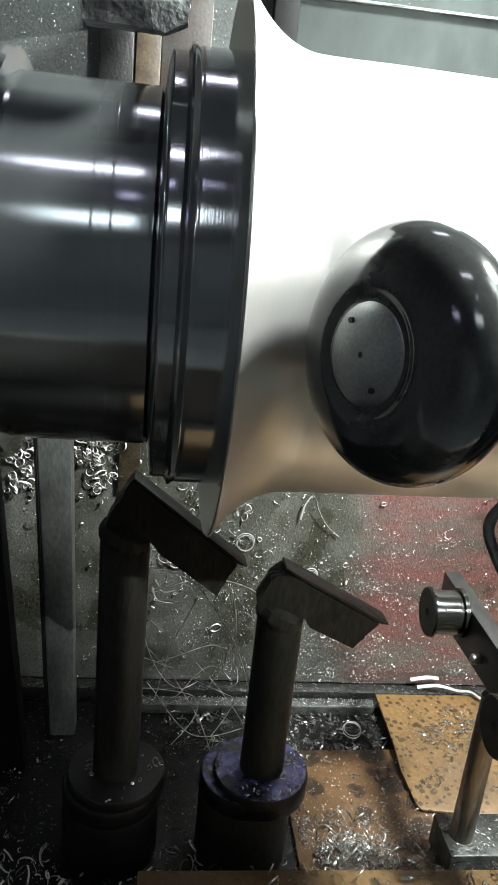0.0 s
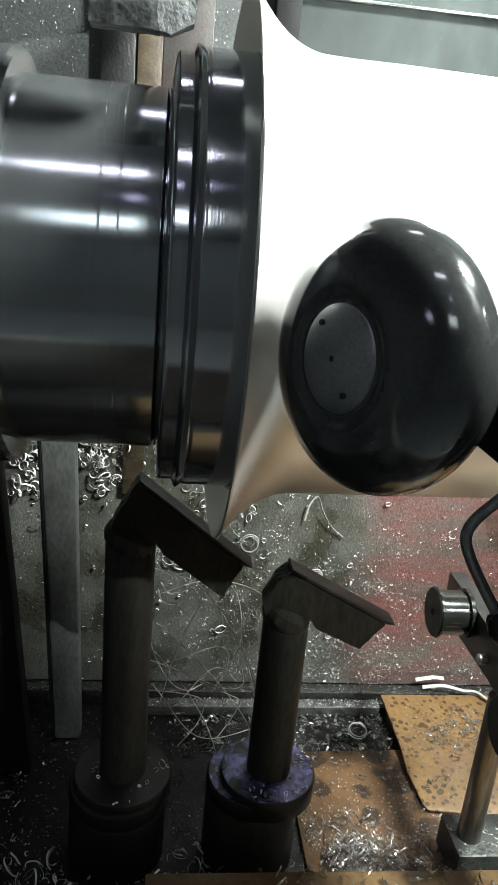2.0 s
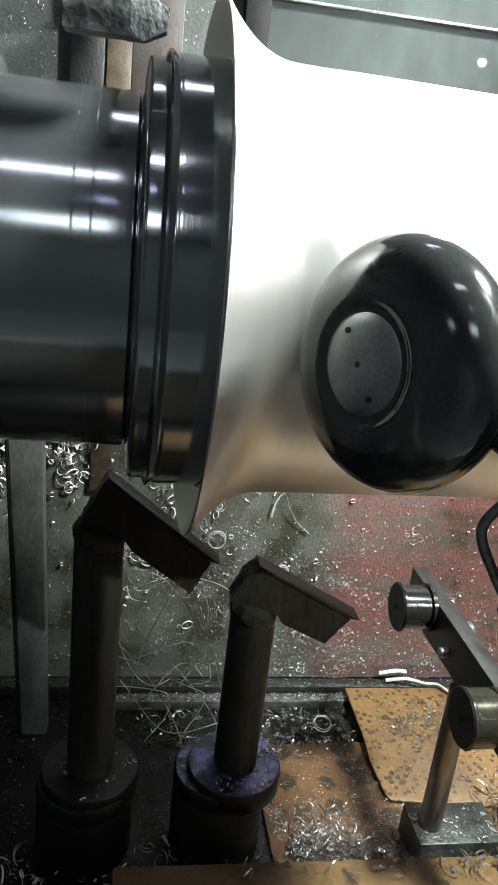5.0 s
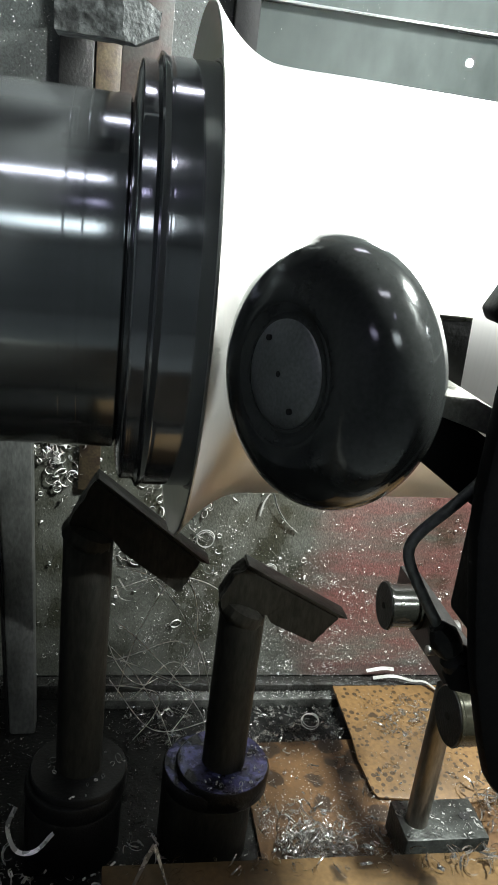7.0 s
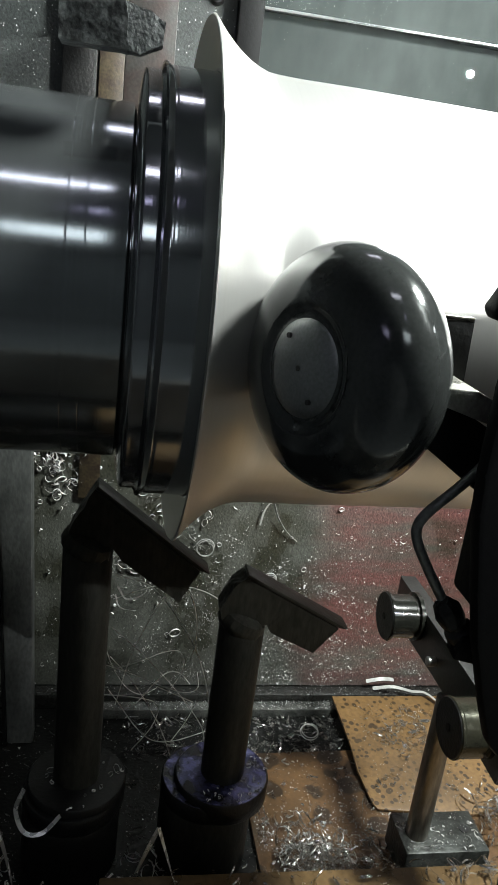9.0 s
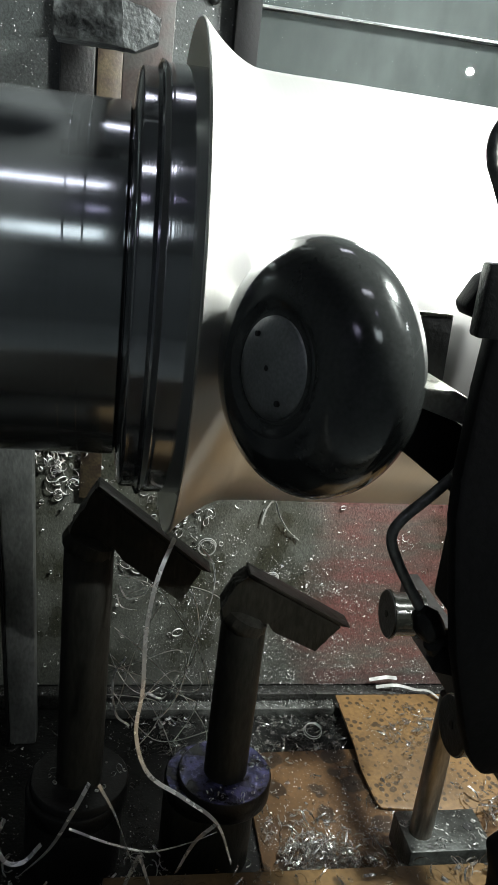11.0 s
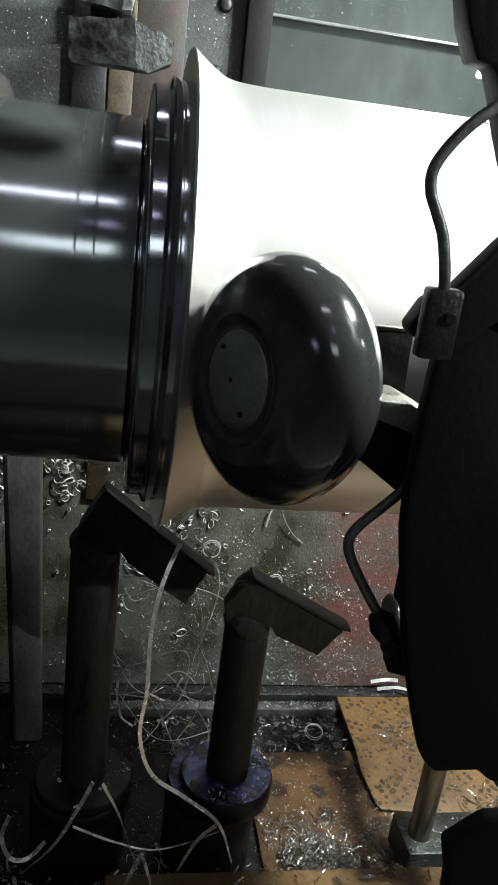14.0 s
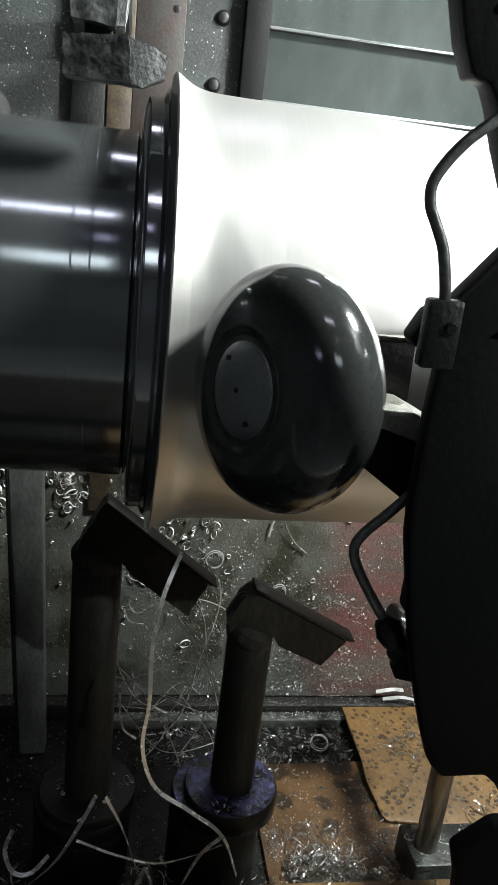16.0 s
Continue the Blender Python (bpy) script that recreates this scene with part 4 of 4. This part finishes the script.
def thread(points, label="thin curved thread of swarf hanging between the posts"):
    return tagged(part("swarf_thread", tube(points, 0.0007, 5), M_WIRE, None, label), category="metal thread", group="swarf threads")


thread([(0.02, 0.80, 0.30), (0.07, 0.82, 0.27), (0.12, 0.82, 0.20), (0.15, 0.84, 0.12), (0.17, 0.86, 0.02)])
thread([(0.02, 0.78, 0.24), (0.06, 0.80, 0.19), (0.11, 0.82, 0.12), (0.15, 0.84, 0.05), (0.16, 0.85, 0.01)])
thread([(0.02, 0.78, 0.20), (0.05, 0.80, 0.15), (0.09, 0.80, 0.08), (0.115, 0.80, 0.01)])
thread([(0.02, 0.82, 0.255), (0.08, 0.84, 0.265), (0.14, 0.86, 0.245), (0.19, 0.88, 0.20)])
thread([(0.03, 0.78, 0.13), (0.05, 0.80, 0.20), (0.09, 0.82, 0.27), (0.12, 0.83, 0.25), (0.13, 0.84, 0.17), (0.10, 0.84, 0.10)])
thread([(0.02, 0.77, 0.16), (0.08, 0.80, 0.06), (0.15, 0.83, 0.045), (0.20, 0.85, 0.06)])

for _ in range(6):
    x, y, z, r = rng.uniform(0.02, 0.10), rng.uniform(0.76, 0.86), rng.uniform(0.09, 0.22), rng.uniform(0.035, 0.085)
    a0, span, lean = rng.uniform(0, 6.28), rng.uniform(2.2, 4.2), rng.uniform(0.5, 1.0)
    thread([(x + r * math.cos(a0 + span * k / 6), y + 0.02 * math.sin(k), z + r * lean * math.sin(a0 + span * k / 6) - 0.004 * k) for k in range(7)])

for pts in ([(0.020, 0.685, 0.350), (0.030, 0.684, 0.336), (0.046, 0.684, 0.341), (0.052, 0.684, 0.352)], [(0.018, 0.685, 0.340), (0.024, 0.684, 0.326), (0.040, 0.684, 0.322)]):
    strand("ribbon_chip", pts, 0.0024, "short bright ribbon chip caught on the tall post")

# long ribbons that come down from the cut during the pass
M_BRIGHT = material("fresh_cut_ribbon", (0.80, 0.80, 0.78), 0.26, 0.6, 0.1, 80, 0.05, 400)
fallen = thing("fallen_swarf", "long bright ribbons of swarf hanging and lying by the posts", "metal chips", pose(0, 0, 0))
for pts, w in (
    ([(0.065, 0.60, 0.450), (0.050, 0.58, 0.415), (0.044, 0.58, 0.363), (0.045, 0.58, 0.302), (0.042, 0.58, 0.251), (0.057, 0.58, 0.204), (0.093, 0.58, 0.174), (0.130, 0.58, 0.140), (0.150, 0.58, 0.087)], 0.0040),
    ([(0.090, 0.60, 0.438), (0.101, 0.595, 0.424), (0.103, 0.59, 0.402), (0.096, 0.585, 0.372), (0.087, 0.58, 0.345), (0.083, 0.58, 0.318), (0.076, 0.58, 0.292), (0.064, 0.58, 0.272), (0.057, 0.58, 0.268)], 0.0022),
    ([(0.001, 0.58, 0.195), (-0.011, 0.58, 0.165), (-0.034, 0.58, 0.116), (-0.063, 0.58, 0.082)], 0.0040),
    ([(0.010, 0.58, 0.193), (0.030, 0.58, 0.149), (0.051, 0.58, 0.082)], 0.0036),
    ([(-0.016, 0.58, 0.140), (0.023, 0.58, 0.120), (0.064, 0.58, 0.107), (0.103, 0.58, 0.116), (0.131, 0.58, 0.129)], 0.0026),
    ([(0.130, 0.58, 0.140), (0.109, 0.58, 0.116), (0.094, 0.58, 0.079)], 0.0036),
    ([(0.028, 0.59, 0.33), (0.018, 0.60, 0.30), (0.022, 0.60, 0.26), (0.036, 0.60, 0.245)], 0.0020),
    ([(0.05, 0.59, 0.29), (0.066, 0.59, 0.285), (0.078, 0.59, 0.31)], 0.0026),
):
    part("ribbon", ribbon(pts, w, 0.0006, 1.5), M_BRIGHT, fallen)
loose = thing("loose_ribbons", "curled bright ribbons of swarf lying at the front of the tray", "metal chips", pose(0, 0, 0))
for pts, w in (
    ([(-0.057, 0.58, 0.190), (-0.064, 0.58, 0.165), (-0.055, 0.57, 0.148), (-0.038, 0.57, 0.146), (-0.022, 0.58, 0.157)], 0.0042),
    ([(0.075, 0.58, 0.137), (0.066, 0.58, 0.112), (0.056, 0.58, 0.080)], 0.0046),
    ([(0.075, 0.58, 0.137), (0.086, 0.58, 0.10), (0.098, 0.58, 0.060)], 0.0040),
    ([(-0.085, 0.58, 0.16), (-0.074, 0.58, 0.115), (-0.063, 0.58, 0.060)], 0.0046),
):
    part("ribbon", ribbon(pts, w, 0.0006, 1.2), M_BRIGHT, loose)
flying = thing("flying_ribbons", "long curled ribbons of swarf thrown off the workpiece", "metal chips", pose(0, 0, 0))
for pts, w in (
    ([(-0.034, 0.25, 0.732), (-0.030, 0.25, 0.748), (-0.024, 0.25, 0.762)], 0.0011),
    ([(-0.022, 0.25, 0.751), (-0.017, 0.25, 0.762), (-0.009, 0.25, 0.773)], 0.0012),
    ([(-0.003, 0.25, 0.733), (0.003, 0.25, 0.747), (0.014, 0.25, 0.759)], 0.0014),
    ([(0.003, 0.25, 0.706), (0.013, 0.25, 0.701), (0.023, 0.25, 0.699), (0.033, 0.25, 0.700), (0.049, 0.25, 0.702)], 0.0020),
    ([(0.010, 0.25, 0.700), (0.018, 0.25, 0.706), (0.030, 0.25, 0.710), (0.040, 0.25, 0.711)], 0.0016),
    ([(0.004, 0.25, 0.704), (0.002, 0.252, 0.690), (0.006, 0.255, 0.672)], 0.0014),
):
    part("ribbon", ribbon(pts, w, 0.0004, 2.5), M_BRIGHT, flying)

# ---- what moves ----
CARRIAGE_PATH = [
    (0, 0.105, 0.326), (0.5, 0.122, 0.327), (1, 0.113, 0.333), (1.5, 0.097, 0.323), (2, 0.084, 0.315), (2.5, 0.073, 0.301), (3, 0.069, 0.288),
    (3.5, 0.079, 0.299), (4, 0.087, 0.312), (4.5, 0.099, 0.325), (5, 0.113, 0.322), (5.2, 0.100, 0.319), (6.3, 0.070, 0.297), (7.3, 0.084, 0.313), (7.5, 0.096, 0.328),
    (8, 0.111, 0.336), (8.5, 0.110, 0.336), (9, 0.090, 0.337), (10.2, 0.062, 0.318), (11.3, 0.082, 0.330), (11.5, 0.089, 0.334), (12, 0.1015, 0.333), (12.5, 0.0835, 0.335),
    (13, 0.065, 0.331), (13.5, 0.052, 0.327), (14, 0.054, 0.333), (14.5, 0.063, 0.337), (15, 0.068, 0.340), (15.5, 0.048, 0.339), (16, 0.060, 0.338)]
RIM_PATH = [(0, 0.0529, 0.1872), (5, 0.0528, 0.1868), (9, 0.0496, 0.1822), (12.5, 0.0407, 0.175), (14.5, 0.0317, 0.1683), (16, 0.0269, 0.163)]

NECK_PATH = [(0, 0.0945), (5, 0.0945), (9, 0.0871), (12.5, 0.0718), (14.5, 0.0562), (16, 0.0450)]


def hinge(rim_x, rim_r):
    """Neck place and turn that bring the end of a segment to the rim's place."""
    dx, dr = RIM_X - NECK_X, RIM_R - NECK_R
    far, base = math.hypot(dx, dr), math.atan2(dr, -dx)
    turn_by = base - math.asin((rim_r - NECK_R) / far)
    return rim_x + far * math.cos(base - turn_by), turn_by


def motions():
    walk(carriage, [(t, pose(x, y, CARRIAGE_Z)) for t, x, y in CARRIAGE_PATH])
    for seg, angle in petals:
        rows = []
        for t, rx, rr in RIM_PATH:
            nx, by = hinge(rx, rr)
            rows.append((t, Matrix.Rotation(-angle, 4, "X") @ Matrix.Translation((nx, 0, NECK_R)) @ Matrix.Rotation(-by, 4, "Y")))
        walk(seg, rows)
    walk(cylinder, [(t, pose(rx - RIM_X, 0, 0)) for t, rx, rr in RIM_PATH])
    walk(neck, [(t, pose(x, 0, 0)) for t, x in NECK_PATH])
    spin = [(k / FPS, k * 31.0) for k in range(int(16 * FPS) + 1)]
    for ob in (mandrel, work):
        walk(ob, [(t, pose(0, AXIS_Y, AXIS_Z, a)) for t, a in spin])
    away = pose(-0.02, -0.36, -0.05)
    walk(fallen, [(0, away), (9.3, away), (11.0, pose(0, 0, 0)), (16, pose(0, 0, 0))])
    low = pose(-0.02, -0.32, -0.04)
    walk(loose, [(0, low), (5.6, low), (7.3, pose(-0.004, 0, -0.004)), (9.2, pose(0, 0, 0)), (11.0, pose(-0.02, 0, -0.035)), (16, pose(-0.02, 0, -0.035))])
    rest = pose(-0.10, 0.02, -0.62)
    walk(flying, [(0, rest), (13.3, rest), (13.4, pose(-0.10, 0, -0.25)), (13.5, pose(0, 0, 0)), (13.6, pose(-0.06, 0.03, -0.30)), (13.8, pose(-0.10, 0.06, -0.62)), (16, pose(-0.10, 0.06, -0.62))])


motions()
